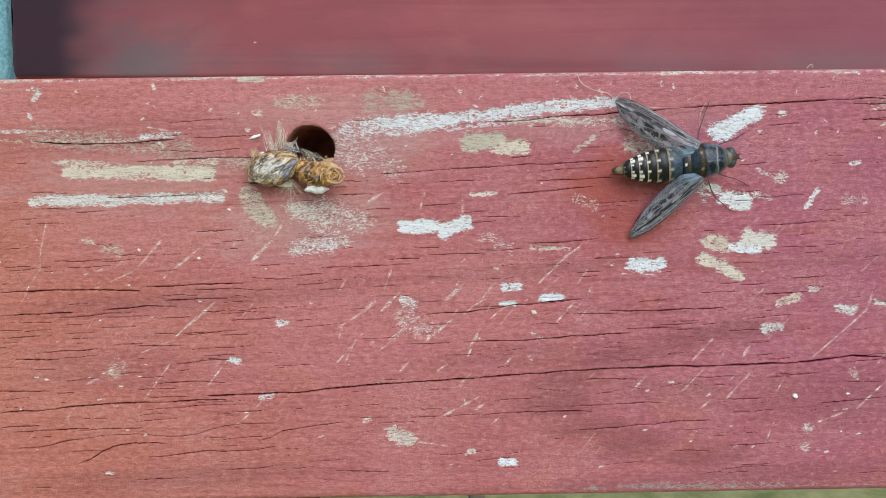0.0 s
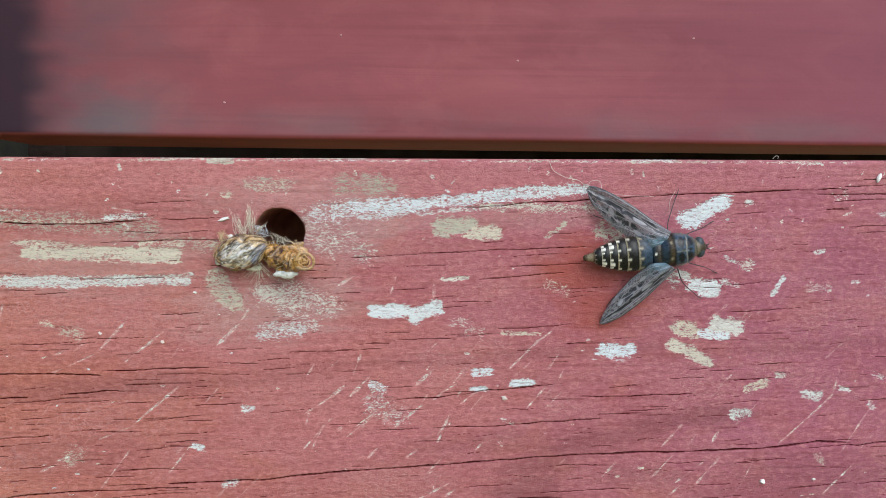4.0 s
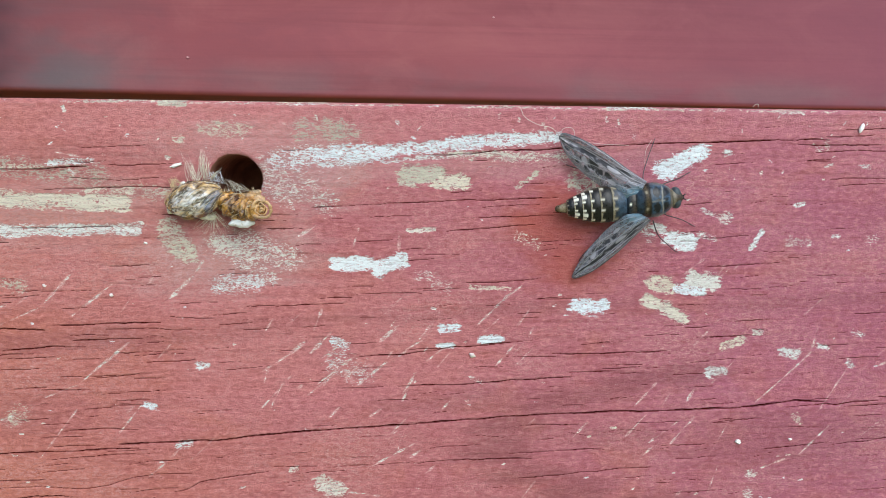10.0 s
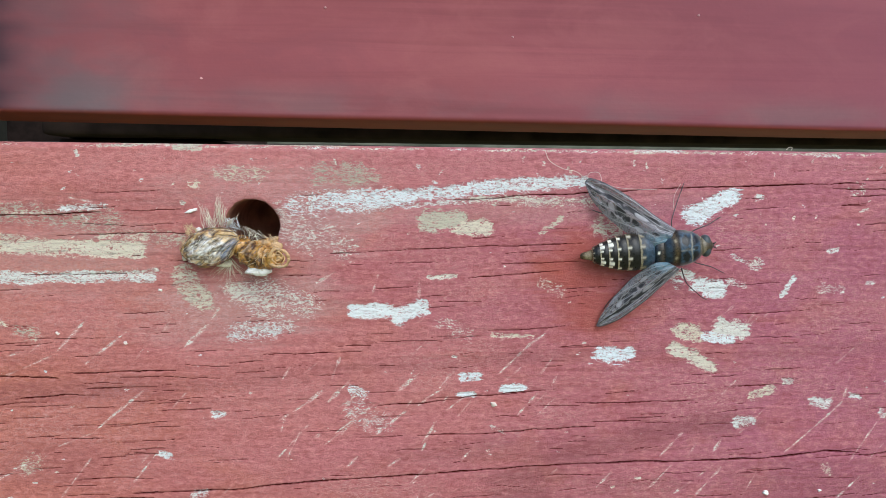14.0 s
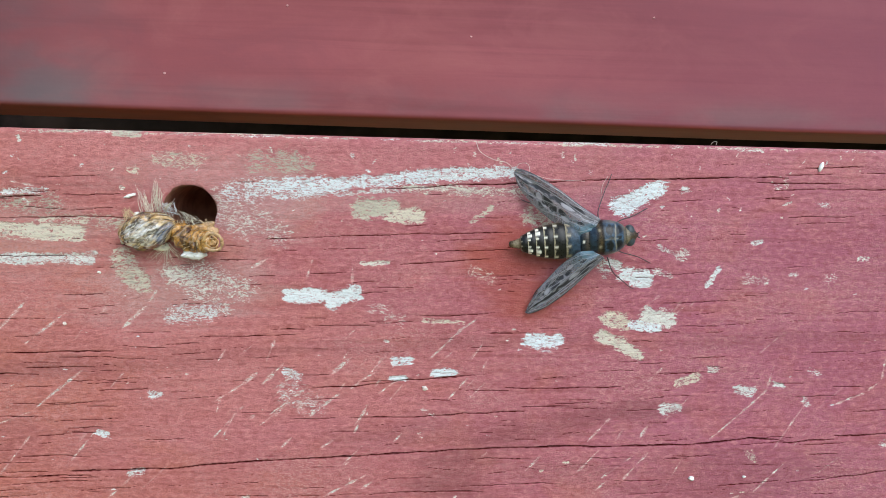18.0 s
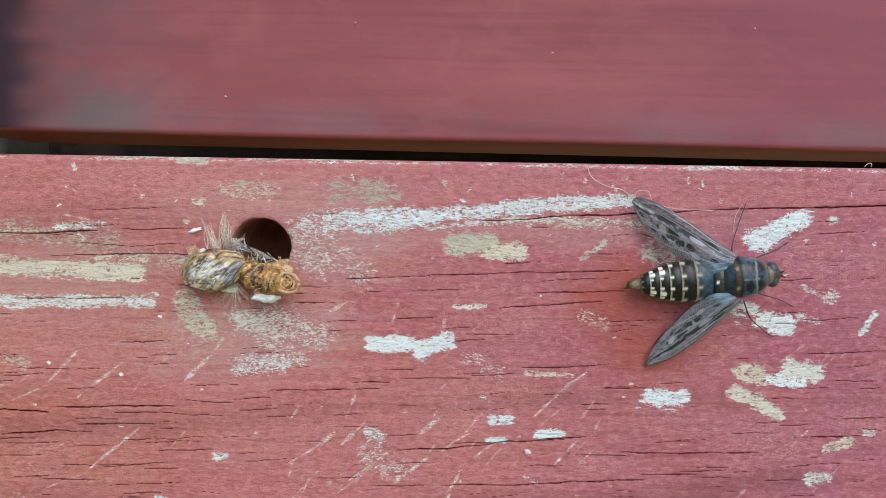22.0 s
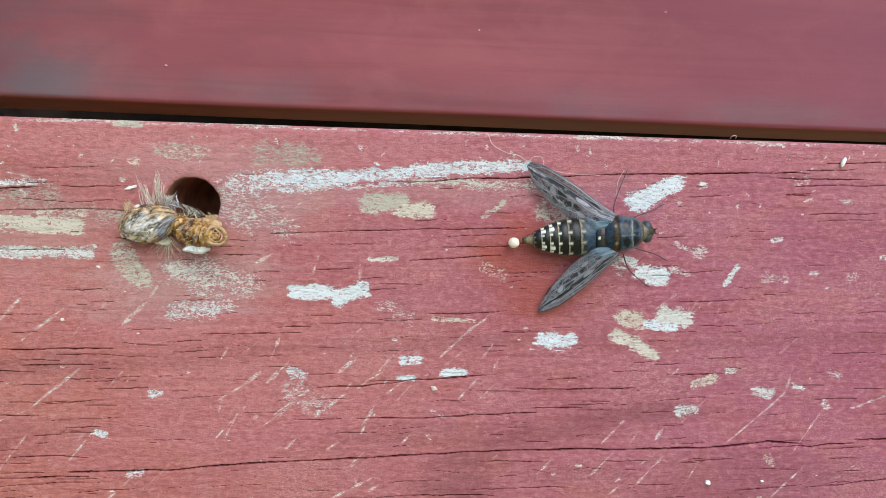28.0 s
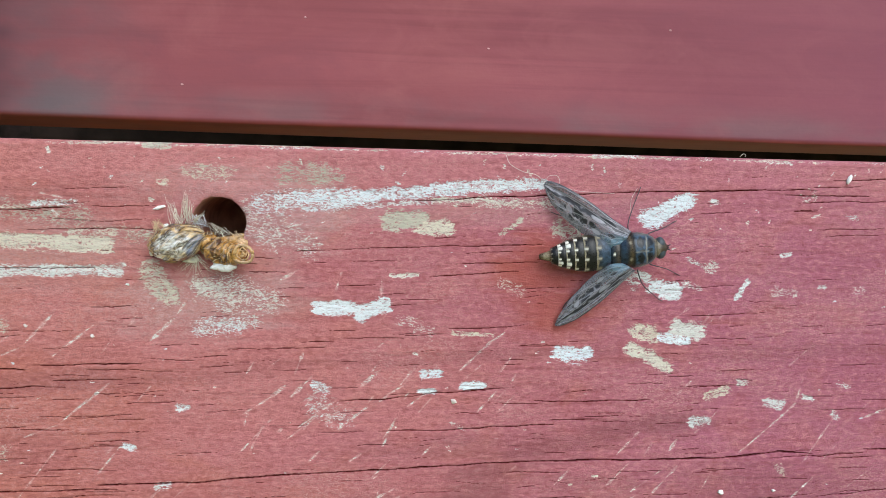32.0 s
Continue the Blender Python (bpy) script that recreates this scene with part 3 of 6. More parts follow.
crack([(-22.4, -21.6), (-16.0, -21.3)], .18)
crack([(-24.5, -22.7), (-18.7, -22.8)], .22)
crack([(-23.6, -24.2), (-15.2, -24.2)], .26)
crack([(-10.8, -22.4), (-5.9, -22.0)], .16)
crack([(-2.6, -21.9), (8.1, -21.6)], .22)
crack([(17.2, -22.1), (25.4, -21.7), (34.7, -21.3)], .26)
crack([(11.4, -24.8), (19.5, -24.0), (30.6, -23.3)], .24)
crack([(-6.8, -26.7), (0.8, -26.4), (2.9, -26.4)], .24)
crack([(3.1, -28.3), (9.2, -27.9)], .2)
crack([(2.9, -30.5), (10.7, -30.1)], .22)
crack([(5.5, -29.4), (15.1, -29.1)], .22)
crack([(-31.8, -25.4), (-26.2, -25.2)], .2)
crack([(-25.4, -28.4), (-21.1, -28.2)], .16)
crack([(-17.9, -29.0), (-13.0, -28.8)], .16)
crack([(16.0, -34.9), (24.2, -34.6), (31.5, -34.0)], .26)
crack([(-31.9, -32.2), (-25.9, -31.9)], .15)
crack([(-32.0, -33.1), (-24.7, -32.7)], .15)
crack([(31.2, -12.1), (35.6, -11.7)], .16)
crack([(27.5, -18.3), (35.9, -17.7)], .22)
crack([(30.1, -26.7), (39.7, -26.2)], .2)
crack([(32.4, -29.6), (37.3, -29.5)], .14)
crack([(63.7, -11.3), (74.4, -10.7)], .22)
crack([(66.0, -9.1), (72.0, -9.0)], .16)
crack([(59.2, -19.2), (67.2, -18.8)], .2)
crack([(67.3, -16.7), (71.1, -16.4)], .16)
crack([(73.8, -18.9), (77.0, -18.5)], .16)
crack([(77.3, -17.2), (81.6, -16.9)], .16)
crack([(83.5, -10.4), (90.2, -10.3)], .22)
crack([(85.8, -8.7), (90.2, -8.5)], .16)
crack([(62.9, -26.0), (73.7, -25.5)], .22)
crack([(75.9, -28.7), (82.0, -28.6)], .2)
crack([(64.8, -31.7), (73.6, -31.5), (80.9, -30.9)], .28)
crack([(52.4, -32.6), (55.6, -32.7)], .16)
crack([(46.5, -32.3), (50.3, -32.2)], .16)
crack([(59.3, -24.8), (65.4, -24.4)], .16)
crack([(81.8, -30.0), (86.8, -30.0)], .16)
crack([(84.9, -34.7), (89.3, -34.7)], .2)
crack([(-92.6, -34.4), (-86.5, -34.2)], .18)
crack([(-92.8, -38.5), (-85.6, -38.2)], .16)
crack([(-82.3, -37.1), (-77.6, -37.3), (-69.2, -36.9)], .24)
crack([(-69.4, -36.0), (-54.0, -36.2)], .2)
crack([(-47.2, -35.2), (-41.1, -35.0)], .18)
crack([(-40.3, -38.5), (-31.9, -38.5)], .2)
crack([(-42.8, -41.2), (-32.0, -41.5)], .24)
crack([(-33.6, -41.0), (-26.4, -40.5)], .28)
crack([(-93.2, -43.6), (-86.1, -43.4), (-80.3, -43.2), (-72.1, -43.4), (-63.7, -43.5)], .42)
crack([(-64.7, -42.9), (-59.2, -42.7), (-54.5, -42.5), (-52.8, -42.3), (-42.6, -42.4)], .4)
crack([(-53.4, -43.5), (-44.0, -43.4), (-34.4, -43.8)], .2)
crack([(-80.5, -46.3), (-74.4, -46.0)], .15)
crack([(-60.0, -45.7), (-53.5, -45.5), (-46.2, -45.3)], .3)
crack([(-47.1, -46.2), (-41.5, -46.0)], .2)
crack([(-60.5, -44.8), (-52.0, -44.6)], .15)
crack([(-72.3, -47.6), (-67.6, -47.2), (-64.1, -46.9), (-56.8, -46.8)], .34)
crack([(-93.5, -48.5), (-87.6, -48.3), (-81.7, -48.0), (-78.0, -47.9)], .44)
crack([(-81.8, -49.0), (-74.7, -48.6), (-70.0, -48.2), (-66.3, -48.1)], .26)
crack([(-91.2, -49.8), (-82.8, -49.8)], .16)
crack([(-72.5, -51.3), (-65.2, -51.1)], .24)
crack([(-80.7, -50.6), (-75.8, -50.5)], .18)
crack([(-90.2, -51.9), (-81.7, -51.4)], .2)
crack([(-52.4, -48.1), (-46.5, -48.1), (-40.4, -48.0)], .22)
crack([(-43.0, -47.7), (-36.9, -47.5)], .18)
crack([(-34.8, -47.5), (-29.8, -47.2)], .16)
crack([(-93.8, -54.2), (-88.9, -54.0)], .32)
crack([(-93.8, -53.3), (-86.7, -52.9), (-83.0, -52.8)], .26)
crack([(-80.8, -52.5), (-73.5, -52.1)], .22)
crack([(-70.4, -55.0), (-64.2, -54.7)], .3)
crack([(-65.7, -55.2), (-56.0, -55.3)], .26)
crack([(-46.6, -50.1), (-41.9, -50.0), (-35.8, -49.6)], .26)
crack([(-55.0, -52.9), (-49.1, -52.5), (-44.1, -52.2)], .26)
crack([(-47.9, -53.2), (-40.6, -53.1)], .22)
crack([(-86.9, -56.4), (-79.8, -56.1), (-73.7, -55.7)], .32)
crack([(-91.7, -57.5), (-87.0, -57.9), (-80.9, -57.6)], .3)
crack([(-55.1, -56.2), (-50.2, -56.0)], .22)
crack([(-51.6, -57.5), (-44.3, -57.2)], .22)
crack([(-38.6, -57.1), (-34.9, -57.3)], .15)
crack([(-94.2, -59.4), (-89.2, -59.3)], .26)
crack([(-88.3, -59.9), (-82.2, -59.8)], .22)
crack([(-58.2, -59.0), (-51.5, -58.8)], .22)
crack([(-57.7, -60.5), (-53.9, -60.5)], .22)
crack([(-67.0, -58.1), (-62.0, -57.9)], .16)
crack([(-70.7, -61.1), (-63.4, -60.8)], .22)
crack([(-80.8, -62.4), (-74.0, -62.2)], .28)
crack([(-61.9, -63.4), (-57.8, -63.1), (-54.0, -62.9), (-47.1, -63.2)], .26)
crack([(-94.5, -64.5), (-87.4, -64.5), (-82.5, -64.5)], .38)
crack([(-82.7, -65.1), (-78.9, -64.9)], .22)
crack([(-67.3, -64.7), (-56.4, -64.4)], .2)
crack([(-87.3, -63.5), (-82.4, -63.4)], .16)
crack([(-51.4, -66.2), (-44.9, -66.0), (-40.1, -65.9), (-33.0, -65.7), (-23.4, -64.7), (-9.2, -63.8), (0.4, -63.4), (12.3, -62.8), (24.2, -61.9), (36.2, -61.5), (48.1, -61.3), (63.7, -61.1), (72.0, -60.9), (78.0, -60.4), (85.2, -59.7), (92.2, -60.1)], .56)
crack([(-94.8, -69.0), (-90.0, -68.7), (-85.3, -68.6), (-80.5, -68.0), (-77.0, -67.7), (-71.0, -67.3), (-63.9, -67.2), (-59.1, -67.3), (-52.0, -67.0), (-47.0, -66.8)], .42)
crack([(-94.7, -67.9), (-89.7, -67.9)], .2)
crack([(-83.4, -67.0), (-80.5, -67.0)], .18)
crack([(-66.4, -70.1), (-59.7, -69.6)], .18)
crack([(-66.5, -71.4), (-57.5, -70.8)], .2)
crack([(-55.6, -68.2), (-44.9, -68.0)], .18)
crack([(-49.2, -70.4), (-45.0, -70.2)], .2)
crack([(-95.0, -72.2), (-91.4, -72.1), (-86.1, -71.8)], .34)
crack([(-92.7, -73.3), (-83.2, -72.9), (-76.0, -72.6)], .32)
crack([(-79.6, -73.1), (-71.3, -72.8), (-63.0, -72.7)], .24)
crack([(-91.7, -76.8), (-86.9, -76.5), (-82.7, -75.7), (-78.5, -75.0)], .34)
crack([(-78.5, -75.0), (-73.8, -74.4), (-66.6, -74.1), (-58.3, -74.8), (-53.5, -74.2), (-48.7, -72.7), (-43.7, -72.2), (-35.6, -72.2)], .18)
crack([(-81.7, -77.6), (-72.7, -77.5)], .15)
crack([(-79.4, -80.3), (-76.4, -79.4), (-73.9, -77.8), (-71.5, -76.7), (-66.7, -76.0), (-61.9, -76.0), (-60.0, -76.3)], .36)
crack([(-63.9, -79.1), (-57.3, -78.5), (-52.5, -78.0), (-47.7, -78.2)], .3)
crack([(-49.5, -78.2), (-42.9, -78.1), (-36.9, -77.1)], .3)
crack([(-51.2, -75.1), (-45.2, -75.1)], .2)
crack([(-47.4, -69.7), (-38.4, -69.2)], .24)
crack([(-41.0, -75.9), (-38.0, -75.2), (-35.6, -73.9), (-30.8, -73.2), (-22.4, -72.2)], .32)
crack([(-47.9, -82.2), (-43.0, -81.9), (-37.0, -81.3)], .28)
crack([(-35.9, -82.4), (-28.7, -81.8)], .22)
crack([(-35.7, -77.6), (-30.9, -77.8)], .22)
crack([(-35.8, -79.2), (-33.4, -79.2)], .2)
crack([(-25.7, -82.6), (-21.5, -82.9), (-13.1, -83.0)], .26)
crack([(-19.5, -75.0), (-16.5, -75.0)], .2)
crack([(-22.5, -76.1), (-19.5, -76.0)], .18)
crack([(-18.1, -66.7), (-16.1, -66.7)], .18)
crack([(-33.7, -69.2), (-30.1, -69.0)], .18)
crack([(-24.7, -69.1), (-21.1, -68.6)], .14)
crack([(-40.3, -71.0), (-37.9, -71.2)], .16)
crack([(-18.9, -74.5), (-15.6, -74.1)], .2)
crack([(-2.1, -71.4), (6.3, -70.9)], .2)
crack([(6.3, -71.2), (12.3, -70.8), (19.4, -70.6), (24.8, -70.5), (30.2, -70.8)], .32)
crack([(8.7, -68.1), (19.4, -67.7)], .2)
crack([(18.2, -69.5), (22.4, -69.5)], .18)
crack([(25.4, -69.6), (31.4, -69.4), (42.2, -68.9), (45.8, -69.2)], .28)
crack([(27.2, -74.7), (31.4, -74.6), (37.5, -74.1), (43.5, -73.7), (48.3, -73.1), (55.5, -73.1)], .32)
crack([(18.3, -65.6), (24.2, -66.2)], .18)
crack([(29.6, -66.9), (35.2, -66.7)], .22)
crack([(27.2, -63.8), (35.0, -63.8), (39.8, -63.8)], .24)
crack([(37.4, -65.3), (41.6, -66.2)], .16)
crack([(3.8, -79.1), (8.6, -78.9)], .22)
crack([(11.0, -79.7), (15.8, -79.4)], .22)
crack([(9.2, -83.0), (14.6, -82.6)], .22)
crack([(47.7, -75.2), (55.5, -74.9)], .2)
crack([(47.2, -79.7), (55.6, -79.6)], .24)
crack([(59.2, -78.8), (67.7, -78.2), (70.3, -78.0)], .26)
crack([(61.7, -83.0), (66.6, -83.0), (69.2, -82.7)], .24)
crack([(55.6, -76.5), (59.2, -76.4)], .18)
crack([(60.3, -72.9), (63.0, -72.9)], .18)
crack([(63.9, -69.8), (67.0, -69.4)], .2)
crack([(62.8, -76.0), (66.4, -76.0)], .18)
crack([(78.9, -70.5), (81.7, -70.3)], .18)
crack([(78.3, -69.7), (84.3, -69.3), (92.5, -68.4)], .34)
crack([(71.3, -79.0), (74.9, -78.7)], .16)
crack([(84.5, -74.2), (88.7, -74.0)], .2)
crack([(84.9, -85.4), (86.7, -85.3)], .18)
crack([(75.9, -71.4), (78.3, -71.2)], .16)
crack([(-28.1, -39.3), (-18.1, -39.2), (-13.4, -39.0), (-7.3, -38.9)], .28)
crack([(-13.4, -37.6), (-6.1, -37.7)], .24)
crack([(-5.2, -37.0), (0.7, -36.8), (8.0, -36.9)], .24)
crack([(-7.5, -35.4), (-1.4, -35.3)], .16)
crack([(7.8, -36.4), (12.5, -36.1), (15.8, -35.9)], .26)
crack([(19.5, -39.5), (26.8, -39.2)], .2)
crack([(26.6, -41.1), (32.5, -40.8)], .26)
crack([(27.2, -42.0), (31.5, -41.9)], .22)
crack([(-32.3, -42.9), (-25.0, -42.4)], .22)
crack([(-18.2, -43.4), (-10.9, -43.1)], .24)
crack([(-10.0, -45.6), (-7.4, -45.2)], .2)
crack([(-5.8, -41.5), (-1.5, -41.5)], .16)
crack([(-21.8, -48.1), (-15.9, -48.0)], .2)
crack([(-6.5, -46.7), (0.8, -46.7)], .18)
crack([(4.1, -48.2), (9.1, -47.9)], .22)
crack([(-5.3, -49.5), (4.1, -49.0), (12.4, -47.9), (19.5, -47.3), (29.9, -46.5)], .34)
crack([(-32.5, -50.2), (-27.6, -50.0)], .24)
crack([(-31.4, -51.8), (-21.7, -51.0)], .16)
crack([(-10.2, -55.9), (-4.3, -55.6), (0.7, -55.4)], .26)
crack([(2.9, -55.6), (8.8, -55.3), (15.9, -55.3), (19.5, -55.0), (25.4, -54.6), (31.6, -54.6)], .34)
crack([(-1.9, -58.3), (6.6, -58.2)], .22)
crack([(17.1, -51.9), (24.5, -51.6)], .22)
crack([(24.2, -49.6), (34.9, -49.8)], .28)
crack([(7.6, -57.0), (11.4, -56.5)], .22)
crack([(8.7, -60.9), (12.6, -60.7)], .2)
crack([(11.2, -57.3), (16.1, -56.9)], .18)
crack([(27.8, -58.5), (31.6, -58.4)], .18)
crack([(30.1, -38.1), (36.2, -37.8)], .2)
crack([(38.4, -37.4), (44.5, -37.0)], .18)
crack([(78.5, -35.9), (83.4, -35.6)], .22)
crack([(60.8, -37.7), (69.3, -37.6)], .16)
crack([(60.9, -44.1), (68.3, -44.0)], .26)
crack([(52.6, -45.6), (60.0, -45.6)], .22)
crack([(39.6, -47.4), (47.0, -47.1)], .22)
crack([(65.1, -46.5), (73.1, -46.0)], .22)
crack([(70.4, -42.9), (78.9, -42.5)], .24)
crack([(74.0, -44.8), (79.0, -44.6)], .24)
crack([(33.7, -49.3), (39.6, -49.2), (45.6, -49.2), (50.3, -49.1), (57.7, -49.0)], .34)
crack([(46.8, -51.8), (53.0, -51.6)], .24)
crack([(52.8, -52.5), (57.8, -52.2)], .2)
crack([(36.1, -53.0), (48.2, -52.9)], .28)
crack([(46.8, -53.4), (54.2, -53.3)], .2)
crack([(58.7, -53.9), (64.9, -53.7)], .22)
crack([(29.6, -54.4), (32.5, -54.2), (38.7, -54.0)], .32)
crack([(48.0, -55.0), (51.8, -55.0)], .22)
crack([(62.3, -51.4), (67.2, -51.1)], .2)
crack([(65.8, -50.9), (73.2, -50.5)], .2)
crack([(75.3, -50.0), (78.0, -50.0)], .18)
crack([(62.4, -56.6), (67.4, -56.4)], .22)
crack([(51.6, -55.8), (55.4, -55.8)], .2)
crack([(32.6, -56.0), (36.4, -56.0)], .2)
crack([(31.4, -57.1), (36.4, -56.9)], .2)
crack([(45.7, -58.8), (48.3, -58.6)], .2)
crack([(36.1, -59.7), (41.2, -59.7)], .16)
crack([(63.6, -59.2), (69.8, -59.0)], .2)
crack([(73.0, -53.9), (76.9, -53.7)], .18)
crack([(83.8, -54.1), (86.4, -54.1)], .16)
crack([(66.1, -64.2), (72.4, -63.7)], .22)
crack([(54.2, -65.6), (59.2, -65.4)], .2)

for _ in range(170):  # short checks all over the face, closer set in the lower half
    x0, z0 = DICE.uniform(-118, 118), -87 * DICE.uniform(0.05, 1.0) ** 0.7
    n, k = DICE.uniform(2, 12) if z0 < -28 else DICE.uniform(2, 7), DICE.uniform(0.0, 0.07)
    crack([(x0, z0), (x0 + n * 0.5, z0 + n * 0.5 * k + DICE.uniform(-0.2, 0.2)), (x0 + n, z0 + n * k)], DICE.uniform(0.10, 0.24))
for _ in range(34):  # fine slanting scratches
    x0, z0 = DICE.uniform(-110, 118), DICE.uniform(-82, -32)
    n, a = DICE.uniform(2, 8), DICE.uniform(0.6, 1.1)
    scratch(x0, z0, x0 + n * math.cos(a), z0 + n * math.sin(a), DICE.uniform(0.05, 0.12), 0.36)
for _ in range(26):  # a scuffed field of slanting strokes below the middle
    x0, z0 = DICE.normal(-2, 16), DICE.normal(-52, 7)
    n, a = DICE.uniform(1.5, 6), DICE.uniform(0.65, 1.0)
    scratch(x0, z0, x0 + n * math.cos(a), z0 + n * math.sin(a), DICE.uniform(0.08, 0.22), DICE.uniform(0.4, 0.7))
for _ in range(170):  # pinpoint chips
    x0, z0 = DICE.uniform(-117, 122), DICE.uniform(-86, -2)
    worn(x0, z0, x0 + DICE.uniform(0, 0.8), z0 + DICE.uniform(-0.1, 0.2), DICE.uniform(0.05, 0.22), DICE.uniform(0, 0.5), 0.75)
for _ in range(90):  # small flecks lifted under the upper edge
    x0, z0 = DICE.uniform(-118, 120), -1.5 - 13 * DICE.uniform(0, 1) ** 1.4
    worn(x0, z0, x0 + DICE.uniform(-0.5, 0.7), z0 + DICE.uniform(-0.8, 0.3), DICE.uniform(0.10, 0.34), DICE.uniform(0.1, 0.45), DICE.uniform(0.45, 0.8))
for _ in range(80):  # scuffed upper edge
    x0 = DICE.uniform(-118, 120)
    worn(x0, -0.5, x0 + DICE.uniform(1, 9), -0.3, DICE.uniform(0.06, 0.32), DICE.uniform(0.2, 0.9), DICE.uniform(0.25, 0.6))


def front_rows():
    """One for the rows of the section that face the viewer, upper edge included."""
    on = np.zeros(len(SEC))
    on[FRONT0:FRONT1 + 12] = 1
    return on


def darkened(x, z, rx, rz, k, field=None):
    """A weathered cloud in the paint, or another blotch."""
    field = STAIN if field is None else field
    w = window(x - rx * 1.6, x + rx * 1.6, z - rz * 1.6, z + rz * 1.6)
    q = np.hypot((GX[w] - x) / rx, (GZ[w] - z - 0.05 * (GX[w] - x)) / rz)
    n = lattice(GX[w], GZ[w], 9, 1.6, 3) * 0.6 + lattice(GX[w], GZ[w], 3, 0.6, 4) * 0.4
    field[w] = np.maximum(field[w], k * ramp(1.25 - q + (n - 0.5) * 0.9, 0, 0.9))


for ax, az in ((62, -53.5), (48, -55.5), (34, -59), (25, -63.5), (23, -69), (28, -74.5), (38, -78), (54, -81)):
    darkened(ax, az, 10, 3.2, 0.6)  # the knot's dark rings
darkened(46, -67, 14, 3, 0.25)
darkened(28, -58, 34, 3, 0.35)
darkened(84, -68, 26, 7, 0.35)
darkened(-60, -46, 36, 2.4, 0.4)
darkened(10, -41, 60, 1.6, 0.28)
darkened(88, -39, 44, 1.8, 0.28)
darkened(-70, -60, 26, 5, 0.22)
darkened(60, -86, 60, 3, 0.45)
darkened(-60, -84, 40, 3, 0.35)
darkened(-70, -12, 40, 4, 0.22)
darkened(35, -22, 11, 8, 0.7, FLY_SHADE)  # the fly's contact shade put into the paint, redder and darker
darkened(38, -31, 10, 6, 0.65, FLY_SHADE)
darkened(-16, -14, 15, 10, 0.62, WASH)  # paint rubbed thin and grey round the hole
darkened(-24, -7, 22, 4, 0.4, WASH)
darkened(-62, -20, 30, 9, 0.45, WASH)
darkened(-30, -30, 22, 7, 0.6, WASH)
darkened(20, -12, 40, 3, 0.3, WASH)

# sun-bleached stretches: under the upper edge and across the scuffed middle
band = ramp(GZ, -17, -3) * (0.25 + 0.75 * lattice(GX, GZ, 17, 3.5, 8)) * front_rows()[:, None]
FADE[:] = np.maximum(FADE, 0.60 * band)
darkened(-8, -50, 34, 11, 0.34, FADE)
darkened(-66, -33, 26, 8, 0.25, FADE)
darkened(-20, -38, 30, 6, 0.28, FADE)

# relief of the weathered face
relief = 0.28 * (lattice(GX, GZ, 60, 9, 1) - 0.5) + 0.10 * (lattice(GX, GZ, 14, 0.9, 2) - 0.5) + 0.035 * (lattice(GX, GZ, 2.2, 0.3, 6) - 0.5)
DEPTH += 0.05 * ramp(BARE, 0.45, 0.6)
inner = np.zeros(len(SEC))
inner[FRONT0 - 5:FRONT1 + 9] = 1
OUT = (relief - DEPTH) * inner[:, None]
# meet the bore's rim
ANG = np.arctan2(GZ - HOLE_Z, GX - HOLE_X)
BITE = 1 + 0.018 * np.sin(3 * ANG + 1) + 0.012 * np.sin(7 * ANG) + 0.008 * np.sin(17 * ANG + 2)
R = np.hypot(GX - HOLE_X, GZ - HOLE_Z) / BITE
front = np.zeros(GX.shape, bool)
front[FRONT0:FRONT1] = True
near = front & (np.abs(R - HOLE_R) < 0.19)
s = np.where(near, HOLE_R / np.maximum(R, 1e-6), 1.0)
GX2, GZ2 = HOLE_X + (GX - HOLE_X) * s, HOLE_Z + (GZ - HOLE_Z) * s
OUT -= 0.35 * np.exp(-np.maximum(R - HOLE_R, 0) / 0.35) * front
PY = GY - OUT
nrow, ncol = GX.shape
verts = np.stack([GX2 / 1000, PY / 1000, (TOP + GZ2) / 1000], -1).reshape(-1, 3)
idx = np.arange(nrow * ncol).reshape(nrow, ncol)
quads = np.stack([idx[:-1, :-1], idx[:-1, 1:], idx[1:, 1:], idx[1:, :-1]], -1)
cr = np.hypot((GX[:-1, :-1] + GX[1:, 1:]) / 2 - HOLE_X, (GZ[:-1, :-1] + GZ[1:, 1:]) / 2 - HOLE_Z) / BITE[:-1, :-1]
keep = ~((cr < HOLE_R) & front[:-1, :-1])
quads = quads[keep]
wrap = np.stack([idx[-1, :-1], idx[-1, 1:], idx[0, 1:], idx[0, :-1]], -1)
quads = np.concatenate([quads, wrap])
me = bpy.data.meshes.new("rail")
nq = len(quads)
me.vertices.add(len(verts))
me.vertices.foreach_set("co", verts.ravel())
me.loops.add(nq * 4)
me.loops.foreach_set("vertex_index", quads.ravel().astype(np.int32))
me.polygons.add(nq)
me.polygons.foreach_set("loop_start", np.arange(0, nq * 4, 4, dtype=np.int32))
me.polygons.foreach_set("use_smooth", np.ones(nq, bool))
for name, field in (("bare", BARE), ("tone", TONE), ("crack", CRACK), ("stain", STAIN), ("score", SCORE), ("fly_shade", FLY_SHADE), ("wash", WASH), ("fade", FADE)):
    a = me.attributes.new(name, "FLOAT", "POINT")
    a.data.foreach_set("value", field.ravel().astype(np.float32))
me.update(calc_edges=True)
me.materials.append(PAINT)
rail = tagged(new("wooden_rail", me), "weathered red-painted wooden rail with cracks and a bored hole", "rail")

